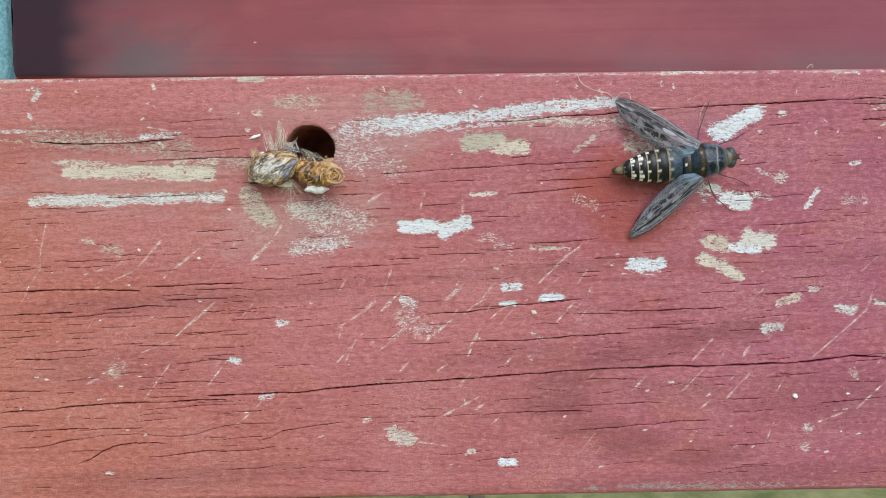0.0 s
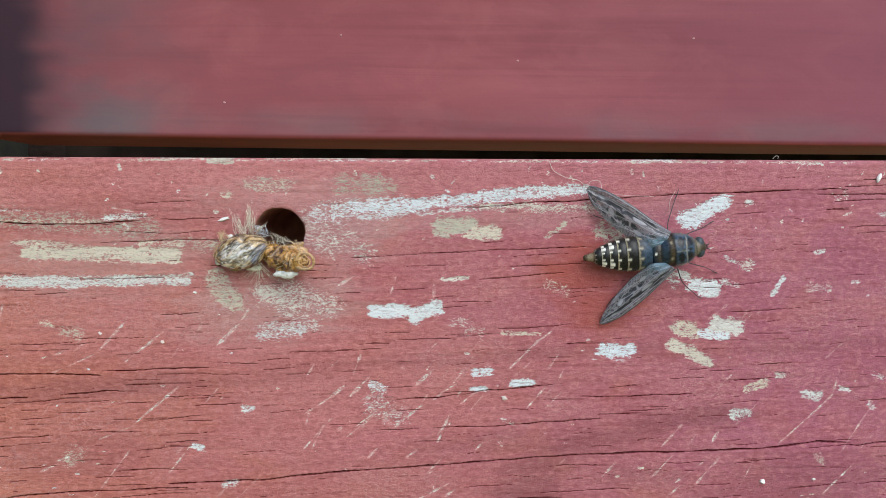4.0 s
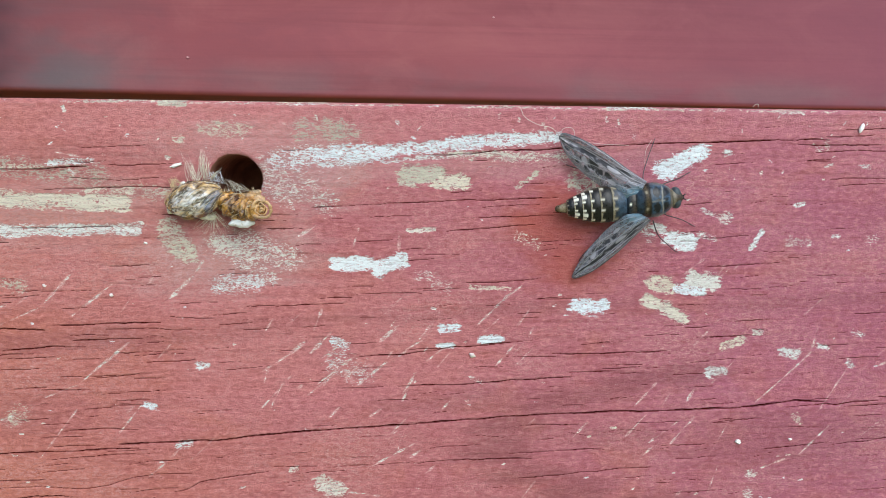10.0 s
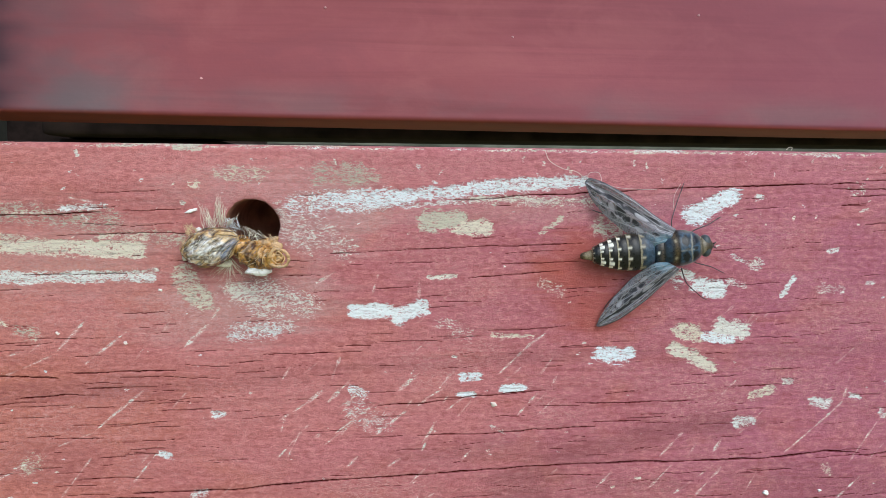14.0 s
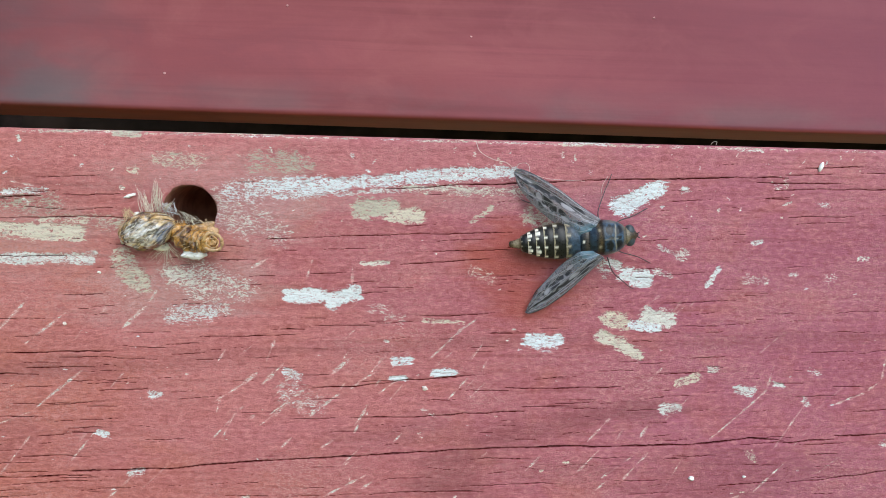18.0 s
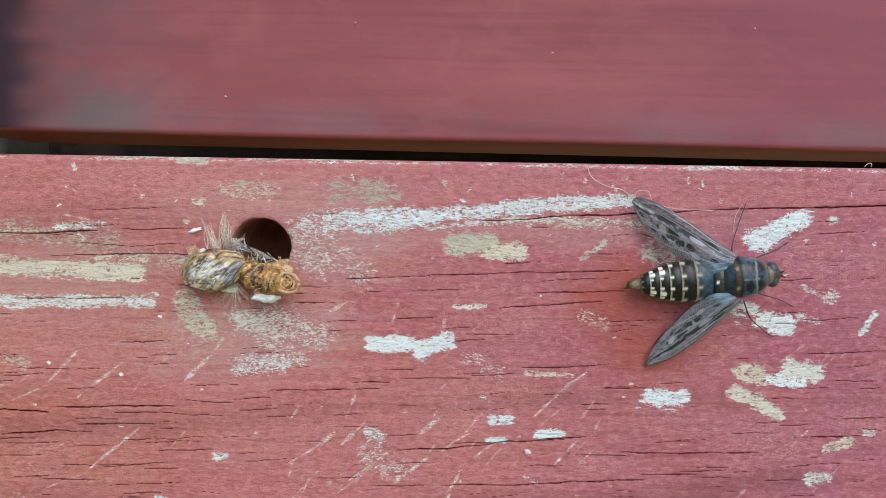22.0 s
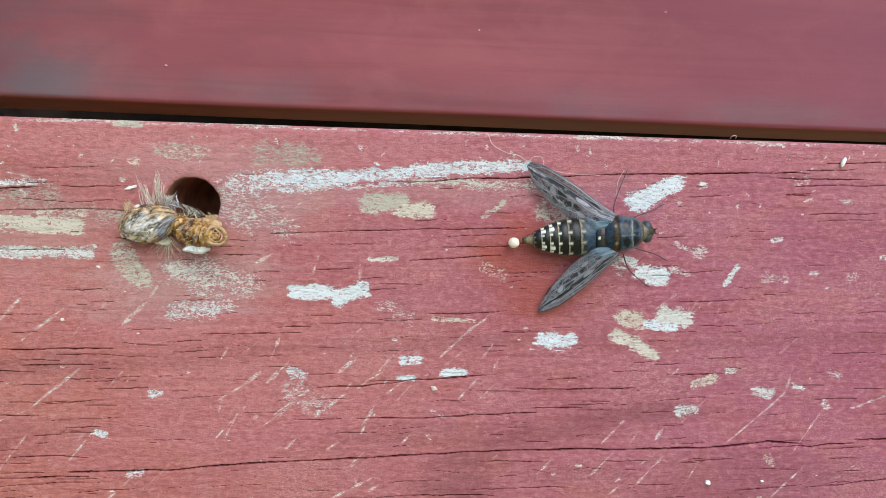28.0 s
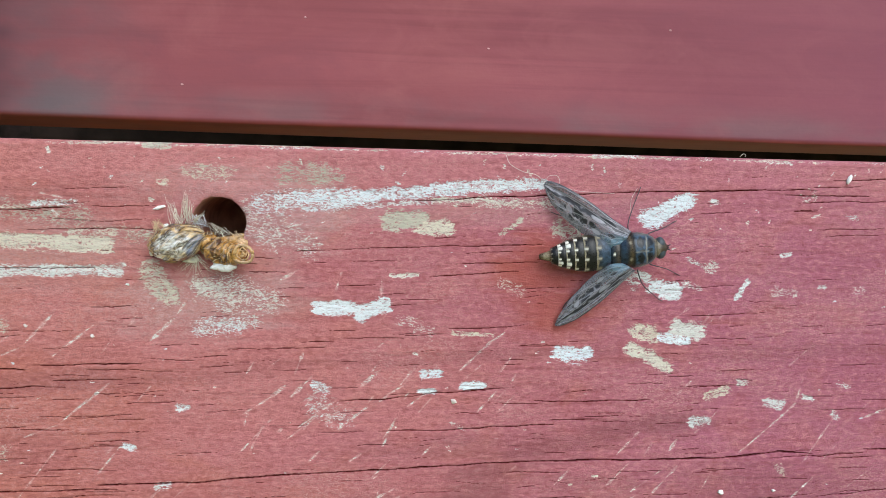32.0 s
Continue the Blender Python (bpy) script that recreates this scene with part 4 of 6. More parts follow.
# the bee's tunnel
bm = bmesh.new()
prev = None
rings = [(0.25, 5.3), (0.5, 5.05), (1.5, 4.95), (4, 5.0), (9, 5.1), (16, 5.2), (22, 4.9), (26, 3.0), (27, 0.6)]
for dpt, r in rings:
    ring = [bm.verts.new(((HOLE_X + r * math.cos(a) * (1 + 0.018 * math.sin(3 * a + 1))) / 1000, dpt / 1000, (TOP + HOLE_Z + r * math.sin(a)) / 1000)) for a in np.linspace(0, 2 * math.pi, 49)[:-1]]
    if prev:
        for i in range(48):
            bm.faces.new((prev[i], prev[(i + 1) % 48], ring[(i + 1) % 48], ring[i]))
    prev = ring
bm.faces.new(prev)
part("bored_tunnel", bm, BORED, rail, "dark raw wood wall of the round tunnel")

# ---------------------------------------------------------------- the board set back above the rail
bx = np.concatenate([np.linspace(-137.3, -90, 60), np.linspace(-88, 140, 80), [200, 400, 700, 1100]])
bsec = [(128, 12.4), (97.5, 12.2), (94.0, 12.25), (92.5, 12.25), (91.6, 12.35), (91.0, 12.5), (90.6, 12.75), (90.3, 13.1), (90.1, 13.5), (90.03, 13.9)]
bsec += [(90.0, z) for z in np.linspace(14.6, 145, 42)] + [(91.5, 148.5), (95, 149.5), (128, 149.5)]
bv, bf, drk, blm, und = [], [], [], [], []
for x in bx:
    for k, (y, z) in enumerate(bsec):
        wob = 0.35 * math.sin(z * 0.23) + 0.25 * math.sin(z * 0.61 + 1) if x == bx[0] else 0
        bow = 0.5 * noise.noise((x * 0.01, z * 0.02, 0))
        bv.append(((x + wob) / 1000, (y - bow * (y < 91)) / 1000, (TOP + z - 0.007 * max(-140, min(160, x))) / 1000))
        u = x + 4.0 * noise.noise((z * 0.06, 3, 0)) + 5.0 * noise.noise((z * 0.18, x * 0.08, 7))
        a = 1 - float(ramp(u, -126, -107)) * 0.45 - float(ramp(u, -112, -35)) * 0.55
        drk.append(max(0.0, a))
        low = 1 - float(ramp(z, 18, 52))
        blm.append(0.6 * math.exp(-((u + 98) / 17) ** 2) * (0.3 + 0.7 * low) + 0.42 * (1 - float(ramp(z, 16, 26))) * float(ramp(z, 13.0, 14.4)))
        und.append(1 - float(ramp(z, 12.5, 13.6)))
L = len(bsec)
for c in range(len(bx) - 1):
    for k in range(L):
        bf.append((c * L + k, (c + 1) * L + k, (c + 1) * L + (k + 1) % L, c * L + (k + 1) % L))
bf.append(tuple(range(L - 1, -1, -1)))
bf.append(tuple((len(bx) - 1) * L + k for k in range(L)))
me = link_mesh("upper_board", bv, bf, SMOOTH_PAINT)
a = me.attributes.new("end_dark", "FLOAT", "POINT")
a.data.foreach_set("value", np.array(drk, np.float32))
me.attributes.new("under", "FLOAT", "POINT").data.foreach_set("value", np.array(und, np.float32))
me.attributes.new("bloom", "FLOAT", "POINT").data.foreach_set("value", np.array(blm, np.float32))
tagged(new("upper_board", me), "smooth red-painted board with rounded lower edge and darkened sawn end", "board")


def box_bm(x0, x1, y0, y1, z0, z1, bev=0.0):
    bm = bmesh.new()
    bmesh.ops.create_cube(bm, size=1.0, matrix=Matrix.LocRotScale(((x0 + x1) / 2, (y0 + y1) / 2, (z0 + z1) / 2), None, (x1 - x0, y1 - y0, z1 - z0)))
    if bev:
        bmesh.ops.bevel(bm, geom=bm.edges[:], offset=bev, segments=2, profile=0.6, affect="EDGES")
    return bm


# posts that carry both, out of the way on either side
for x in (-0.98, 0.86):
    tagged(part("fence_post", box_bm(x, x + 0.089, 0.0385, 0.0895, -0.02, 1.06, 0.004), POST), "square red-painted wooden post carrying rail and board", "post", "fence posts")

# ---------------------------------------------------------------- what lies beyond
gm = bmesh.new()
bmesh.ops.create_grid(gm, x_segments=60, y_segments=60, size=400)
for v in gm.verts:
    v.co.z = -0.01 + 0.01 * noise.noise(v.co * 0.3)
tagged(part("ground", gm, SOIL), "dark green lawn with bare soil", "ground", kind="structure")
tagged(part("wall_stucco", box_bm(-1.6, -0.287, 0.35, 0.37, 0.946, 1.9, 0.004), STUCCO), "rough teal stucco pier beyond the fence", "wall", kind="structure")


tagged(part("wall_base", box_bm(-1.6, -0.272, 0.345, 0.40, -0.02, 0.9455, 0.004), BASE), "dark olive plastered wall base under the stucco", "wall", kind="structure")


def siding(x0, x1, z0, z1, material, out=0.0):
    """One board of the wall beyond, lapped a little over the one below."""
    bm = bmesh.new()
    pts = [(3.0 - out, z0), (3.012 - out, z1), (3.05, z1), (3.05, z0)]
    ends = [[bm.verts.new((x, y, z)) for y, z in pts] for x in (x0, x1)]
    for k in range(4):
        bm.faces.new((ends[0][k], ends[0][(k + 1) % 4], ends[1][(k + 1) % 4], ends[1][k]))
    bm.faces.new(ends[0][::-1])
    bm.faces.new(ends[1])
    return part("siding_board", bm, material, shed, smooth=False)


shed = tagged(part("wall_shed", box_bm(-5.0, 7.0, 3.06, 3.16, -0.02, 3.6, 0.004), SIDING), "grey-green weathered shed wall with lapped siding boards", "wall", kind="structure")
for k in range(26):
    siding(-4.8, 6.8, 0.03 + 0.12 * k, 0.148 + 0.12 * k, SIDING, 0.01)

# the frame behind the upper board: a post, a joist on it and an added board over both
tagged(part("support_post", box_bm(-0.187, -0.098, 0.2805, 0.3445, -0.02, 0.9160, 0.003), TIMBER), "square timber post under the joist, shade put into its colour", "post")
tagged(part("joist", box_bm(-0.187, 1.1, 0.262, 0.306, 0.9166, 1.0485, 0.003), TIMBER), "timber joist behind the board, shade put into its colour", "joist")
# out of view, added to keep skylight off the joist
tagged(part("sky_block_board", box_bm(-0.137, 1.1, 0.088, 0.31, 1.0500, 1.0720, 0.004), POST), "unseen red board added over joist and upper board against skylight", "board")

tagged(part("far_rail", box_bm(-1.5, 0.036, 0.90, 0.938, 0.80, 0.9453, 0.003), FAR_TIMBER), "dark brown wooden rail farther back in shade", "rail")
tagged(part("wall_far", box_bm(-1.5, -0.19, 0.942, 0.962, -0.02, 1.3, 0.003), TIMBER), "dark timber wall behind the far rail", "wall", kind="structure")
tagged(part("pale_stake", box_bm(0.040, 0.064, 0.905, 0.930, -0.02, 0.944, 0.003), STAKE), "pale weathered wooden stake at the far rail's end", "stake")

# ================================================================ small things on the rail
def local(ob, pts):
    """Millimetre places on the rail turned into places within a thing."""
    o = ob.location
    return [Vector((x / 1000 - o.x, y / 1000 - o.y, (TOP + z) / 1000 - o.z)) for x, y, z in pts]


def tube(bm, pts, radii, sides=6):
    """A tapered tube through points (metres) with radii (metres)."""
    prev = None
    for i, p in enumerate(pts):
        d = (pts[min(i + 1, len(pts) - 1)] - pts[max(i - 1, 0)]).normalized()
        u = d.orthogonal().normalized() if prev is None else (u - d * u.dot(d)).normalized()
        w = d.cross(u)
        ring = [bm.verts.new(p + (u * math.cos(a) + w * math.sin(a)) * radii[i]) for a in np.linspace(0, 2 * math.pi, sides + 1)[:-1]]
        if prev:
            for k in range(sides):
                bm.faces.new((prev[k], prev[(k + 1) % sides], ring[(k + 1) % sides], ring[k]))
        else:
            bm.faces.new(ring[::-1])
        prev = ring
    bm.faces.new(prev)


def smooth_line(pts, n):
    """A Catmull-Rom line through points."""
    p = [2 * pts[0] - pts[1], *pts, 2 * pts[-1] - pts[-2]]
    out = []
    for i in range(1, len(p) - 2):
        for k in range(n):
            t = k / n
            out.append(0.5 * ((2 * p[i]) + (p[i + 1] - p[i - 1]) * t + (2 * p[i - 1] - 5 * p[i] + 4 * p[i + 1] - p[i + 2]) * t * t + (3 * p[i] - p[i - 1] - 3 * p[i + 1] + p[i + 2]) * t ** 3))
    return out + [pts[-1]]


def surface(name, rows, cols, fn, material, parent, label="", closed=True, fields=("pale",), caps=True):
    """A lofted skin: fn(i / rows, j / cols) gives a place and one value for each field."""
    v, vals = [], [[] for _ in fields]
    for i in range(rows + 1):
        for j in range(cols if closed else cols + 1):
            p, *q = fn(i / rows, j / cols)
            v.append(p)
            for a, b in zip(vals, q):
                a.append(b)
    n = cols if closed else cols + 1
    f = [(i * n + j, i * n + (j + 1) % n, (i + 1) * n + (j + 1) % n, (i + 1) * n + j) for i in range(rows) for j in range(cols)]
    if closed and caps:
        f += [tuple(range(n - 1, -1, -1)), tuple(rows * n + j for j in range(n))]
    me = link_mesh(name, v, f, material)
    for key, a in zip(fields, vals):
        me.attributes.new(key, "FLOAT", "POINT").data.foreach_set("value", np.array(a, np.float32))
    bm = bmesh.new()
    bm.from_mesh(me)
    bmesh.ops.recalc_face_normals(bm, faces=bm.faces)
    bm.to_mesh(me)
    bm.free()
    ob = new(name, me)
    ob.parent = parent
    return tagged(ob, label) if label else ob


def soft(v, lo, hi):
    return float(ramp(np.float64(v), lo, hi))


# ---------------------------------------------------------------- insect materials
m = Mat("fly_cuticle")
g = m.noise(m.coords(), 3600, 4, 0.65)
c = m.mix(m.step(g, 0.35, 0.65), (0.003, 0.003, 0.003), (0.011, 0.0105, 0.0105))
# the body's blue sky sheen is put into the colour
c = m.mix(m.attr("blue"), c, m.mix(m.step(m.noise(m.coords(), 1300, 3), 0.35, 0.65), (0.014, 0.028, 0.048), (0.060, 0.105, 0.165)))
c = m.mix(m.attr("brown"), c, m.mix(m.step(g, 0.35, 0.65), (0.040, 0.026, 0.012), (0.150, 0.100, 0.046)))
c = m.mix(m.attr("pale"), c, m.mix(m.step(g, 0.3, 0.6), (0.40, 0.33, 0.20), (0.66, 0.58, 0.40)))
c = m.mix(m.attr("white"), c, (0.95, 0.92, 0.80))
m.bump(m.noise(m.coords(), 9000, 3), 0.5, 0.00004)
CUTICLE = m.set(Base_Color=c, Roughness=m.step(g, 0.3, 0.7, 0.24, 0.42), Specular_IOR_Level=0.42)

m = Mat("fly_eye")
vor = m.n("TexVoronoi", Vector=m.coords(), Scale=14000.0)
m.bump(vor.outputs["Distance"], 0.5, 0.00003)
EYE_M = m.set(Base_Color=m.mix(m.noise(m.coords(), 900, 2), (0.020, 0.026, 0.030), (0.070, 0.090, 0.100)), Roughness=0.42)

m = Mat("fly_wing")
g = m.noise(m.coords(), 1500, 3)
c = m.mix(m.step(g, 0.35, 0.65), (0.150, 0.152, 0.168), (0.285, 0.285, 0.305))
# teal shine near the wing root, also in the colour
c = m.mix(m.attr("blue"), c, (0.16, 0.33, 0.44))
c = m.mix(m.attr("dark"), c, m.mix(g, (0.012, 0.011, 0.016), (0.032, 0.030, 0.040)))
c = m.mix(m.attr("vein"), c, (0.50, 0.50, 0.54))
m.bump(m.math("ADD", m.attr("vein"), m.math("MULTIPLY", m.noise(m.coords(), 5200, 2), 0.5)), 0.6, 0.00006)
m.set(Base_Color=c, Roughness=0.30, Specular_IOR_Level=0.55)
clear = m.n("BsdfTransparent")
thin = m.n("MixShader")
cover = m.math("MINIMUM", m.math("ADD", m.math("ADD", m.math("MULTIPLY", m.attr("dark"), 0.40), m.math("MULTIPLY", m.attr("vein"), 0.3)), 0.54), 0.97)
m.put(thin.inputs[0], cover), m.put(thin.inputs[1], clear.outputs[0]), m.put(thin.inputs[2], m.bsdf.outputs[0])
m.put(m.t.nodes["Material Output"].inputs["Surface"], thin.outputs[0])
WING = m.m
LEG = plain("fly_leg", (0.070, 0.055, 0.058), 0.5, 0.3, 4000)
GREY_HAIR = plain("grey_fly_hair", (0.20, 0.19, 0.17), 0.6, 0.3, 3000, 0)
GOLD_HAIR = plain("golden_hair", (0.62, 0.47, 0.26), 0.55, 0.3, 1500, 0)
PALE_HAIR = plain("pale_hair", (0.84, 0.76, 0.62), 0.6, 0.25, 1500, 0)
m = Mat("stained_white_flake")
g = m.noise(m.coords(), 900, 4, 0.65, 1.0)
m.bump(g, 0.8, 0.0005)
FLAKE = m.set(Base_Color=m.mix(m.step(g, 0.30, 0.42), (0.50, 0.36, 0.18), (0.95, 0.94, 0.90)), Roughness=0.45)
WHITE_BIT = plain("white_waxy_flake", (0.92, 0.90, 0.84), 0.5, 0.12, 900, 0.3)
BLUISH = plain("bluish_fluff", (0.80, 0.88, 0.86), 0.6, 0.2, 1500, 0)
CHIP = plain("faded_paint_chip", (0.50, 0.28, 0.27), 0.7, 0.2, 900, 0.2)
THREAD = plain("pale_fibre", (0.72, 0.62, 0.56), 0.7, 0.15, 900, 0)
DROP = plain("cream_droplet", (0.90, 0.80, 0.62), 0.22, 0.05, 400, 0.0, Subsurface_Weight=0.1, Subsurface_Radius=(0.001, 0.0008, 0.0005))

# ---------------------------------------------------------------- the bee fly
fly = tagged(base("bee_fly", 53.85, 0, -19.55), "dark bee fly with mottled grey wings resting on red rail", "fly")
TAIL, HEAD = local(fly, [(35.41, -2.7, -19.95), (56.7, -5.2, -17.77)])
AX = (HEAD - TAIL).normalized()
OUTW = Vector((0, -1, 0))
SIDE = AX.cross(OUTW).normalized()  # across the body, along the rail's face
OUTB = SIDE.cross(AX).normalized()
MMF = (HEAD - TAIL).length / 667.0  # metres for one unit of the body plan, 667 units from tail to head


def body_at(s, across, out):
    """A place on the body plan: s units from the tail, across and out from its axis."""
    return TAIL + (AX * s + SIDE * across + OUTB * out) * MMF


def girth(s, table):
    return float(np.interp(s, [a for a, _ in table], [b for _, b in table]))


ABD = [(0, 28), (8, 45), (45, 63), (95, 82), (145, 97), (200, 106), (250, 110), (310, 103), (350, 88), (365, 70)]
# the abdomen's plates overlap from the waist to the tail
PLATES = [(0, 48, 0.0), (45, 95, 1.0), (92, 145, 1.0), (140, 202, 0.25), (196, 274, 0.1), (266, 365, 0.0)]


def plate(s0, s1, bright):
    def fn(i, j):
        s, a = s0 + (s1 - s0) * i, 2 * math.pi * j
        r = girth(s, ABD) * (1 + 0.035 * (1 - i) - 0.03 * i)
        if i in (0.0, 1.0):
            r *= 0.86
        x, o = r * math.cos(a), r * 0.66 * math.sin(a)
        u = x / r
        scallop = 0.02 * math.cos(11 * u) + 0.015 * math.cos(23 * u + 1)
        band = 1 - soft(i, 0.10 + scallop, 0.16 + scallop)
        spike = max(math.exp(-((u - c) / 0.085) ** 2) for c in (-0.86, -0.3, 0.3, 0.86))
        band = max(band, spike * (1 - soft(i, 0.24, 0.42)))
        blaze = bright * (math.exp(-((abs(u) - 0.62) / 0.16) ** 2) if abs(u) < 0.86 else 0) * (1 - soft(i, 0.48, 0.68))
        white = soft(max(blaze, spike * 0.66 * (1 - soft(i, 0.3, 0.5)) * (0.65 + bright)), 0.35, 0.6)
        blue = soft(s, 262, 300) * (0.85 - 0.35 * abs(u))
        tan = max(0.02, 0.6 * band, 0.28 * soft(abs(u), 0.80, 0.97))
        return body_at(s, x, o + 6 * math.sin(math.pi * i)), band * (0.85 if s < 150 else 0.5 if s < 260 else 0.45) if s0 > 0 else band * 0.3, white, blue * (1 - band), tan
    return surface("abdomen_plate", 26, 64, fn, CUTICLE, fly, fields=("pale", "white", "blue", "brown"))


for s0, s1, b in PLATES:
    plate(s0, s1, b)


def tail_fn(i, j):
    s, a = -66 + 76 * i, 2 * math.pi * j
    r = float(np.interp(i, [0, 0.12, 0.45, 1], [9, 19, 23, 36]))
    return body_at(s, r * math.cos(a), r * 0.8 * math.sin(a)), 0.30 * soft(math.sin(a), 0.1, 0.8) * soft(i, 0.25, 0.45) * (1 - soft(i, 0.7, 0.9)), 0.0, 0.0, 0.95 - 0.5 * soft(i, 0.0, 0.12) * (1 - soft(i, 0.12, 0.2))


surface("tail_tip", 14, 24, tail_fn, CUTICLE, fly, "tan pointed tail tip", fields=("pale", "white", "blue", "brown"))


SHIELDS = [(0.56, 0.46, 0.110, 0.33), (0.80, 0.40, 0.095, 0.28), (0.58, 0.0, 0.07, 0.10), (0.80, 0.02, 0.07, 0.13)]


def thorax_fn(i, j):
    s, a = 395 + 232 * i, 2 * math.pi * j
    r = float(np.interp(i, [0, 0.05, 0.2, 0.4, 0.6, 0.8, 0.93, 1], [58, 82, 98, 106, 102, 88, 70, 54]))
    x, o = r * math.cos(a), r * 0.80 * math.sin(a)
    u = x / 100
    wob = 0.05 * noise.noise((i * 6, u * 3, 2))
    top = soft(math.sin(a), 0.0, 0.3)
    front = soft(i, 0.39, 0.46)
    # black shields between blue-grey sky sheen put into the colour, a pale cross over them
    shield = 0.0
    for ci, cu, ri, ru in SHIELDS:
        d = math.hypot((i - ci) / ri, (abs(u) - cu + wob) / ru) + 0.35 * noise.noise((i * 13, u * 7, 4))
        shield = max(shield, 1 - soft(d, 0.78, 1.05))
    stripe = math.exp(-((u - 0.06 + wob) / 0.035) ** 2) * front * (1 - soft(i, 0.72, 0.80))
    cross = math.exp(-((i - 0.685 - 0.05 * abs(u) + 0.4 * wob) / 0.018) ** 2) * (1 - soft(abs(u), 0.72, 0.9))
    collar = soft(i, 0.90 - 0.22 * abs(u) ** 2, 0.96) * (0.6 + 0.4 * noise.noise((i * 25, u * 14, 1)))
    rim = 0.6 * soft(abs(u), 0.74, 0.95) * soft(i, 0.3, 0.7)
    belt = math.exp(-((i - 0.33 + 0.06 * u * u) / 0.055) ** 2)
    knob = math.exp(-((i - 0.31) / 0.032) ** 2 - ((abs(u) - 0.50) / 0.07) ** 2)
    pale = max(0.42 * max(stripe, cross), 0.25 * collar, 0.35 * rim, 0.7 * knob) * top
    brown = max(0.8 * belt, 0.85 * collar, 0.7 * rim, 0.35 * (1 - soft(i, 0.03, 0.10)))
    plate_back = math.exp(-((i - 0.16) / 0.10) ** 2)
    blue = max(front * (0.95 - 0.88 * shield), 0.55 * plate_back, 0.9 * max(stripe, cross)) * top * (1 - 0.85 * collar)
    return body_at(s, x, o + 10 * math.sin(math.pi * i)), pale, 0.0, blue, brown * (1 - 0.6 * blue)


surface("thorax", 60, 80, thorax_fn, CUTICLE, fly, "blue-black thorax with pale grey stripes", fields=("pale", "white", "blue", "brown"))


def scutellum_fn(i, j):
    s, a = 352 + 62 * i, 2 * math.pi * j
    r = float(np.interp(i, [0, 0.2, 0.6, 1], [66, 84, 90, 84]))
    x = r * math.cos(a)
    white = math.exp(-((i - 0.35) / 0.16) ** 2 - ((x - 10) / 10) ** 2)
    return body_at(s, x, r * 0.64 * math.sin(a) + 10), 0.0, soft(white, 0.4, 0.7), 0.30, 0.45 * soft(i, 0.2, 0.7)


surface("scutellum", 14, 40, scutellum_fn, CUTICLE, fly, "brown scutellum with a pale fleck", fields=("pale", "white", "blue", "brown"))


def head_fn(i, j):
    s, a = 618 + 76 * i, 2 * math.pi * j
    r = float(np.interp(i, [0, 0.15, 0.5, 0.85, 1], [48, 56, 50, 34, 18]))
    return body_at(s, r * math.cos(a), r * 0.9 * math.sin(a)), 0.22 * (1 - soft(i, 0.25, 0.5)), 0.0, 0.15, 0.55


face = surface("head", 16, 32, head_fn, CUTICLE, fly, "brown face between the eyes", fields=("pale", "white", "blue", "brown"))
for side in (-1, 1):
    def eye_fn(i, j, side=side):
        a, b = math.pi * (0.001 + 0.998 * i), 2 * math.pi * j
        return (body_at(652 + 33 * math.cos(b) * math.sin(a), side * 24 + 41 * math.cos(a), 3 + 38 * math.sin(a) * math.sin(b)),)
    surface("eye", 20, 28, eye_fn, EYE_M, face, "large grey-blue compound eye", fields=())
    bm = bmesh.new()
    tube(bm, [body_at(694, side * 8, 14), body_at(704, side * 14, 20), body_at(712, side * 20, 22)], [0.00016, 0.00012, 0.00004])
    part("antenna", bm, LEG, face)
bm = bmesh.new()
tube(bm, [body_at(690, 0, -8), body_at(704, 2, -16), body_at(712, 3, -22)], [0.0003, 0.0002, 0.0001])
part("proboscis", bm, LEG, face)

# wings: front edge and rear edge from the root to the tip, in the plan of the rail
WING_UP = (local(fly, [(50.35, -5.6, -14.74), (46.9, -5.6, -12.6), (42.73, -5, -9.58), (39.27, -4.2, -7.36), (36.54, -3.2, -5.96), (34.68, -2.6, -5.46), (33.91, -2.3, -6.08)]),
           local(fly, [(48.3, -5.9, -17.5), (46.2, -5.7, -18.0), (43.0, -4.0, -16.45), (40.3, -3.3, -14.55), (37.75, -2.7, -12.35), (35.25, -2.2, -9.45), (33.91, -2.1, -6.35)]))
WING_LOW = (local(fly, [(51.41, -5.6, -22.27), (48.54, -5.2, -25.19), (45.63, -4, -28.42), (42.35, -2.6, -31.49), (40.01, -1.6, -33.13), (38.17, -1, -33.92), (37.33, -0.8, -33.92)]),
            local(fly, [(48.9, -5.9, -20.85), (46.4, -5.6, -21.2), (44.07, -3.6, -23.38), (41.85, -2.7, -25.87), (39.76, -1.9, -28.69), (37.99, -1.3, -31.61), (37.25, -0.8, -33.64)]))
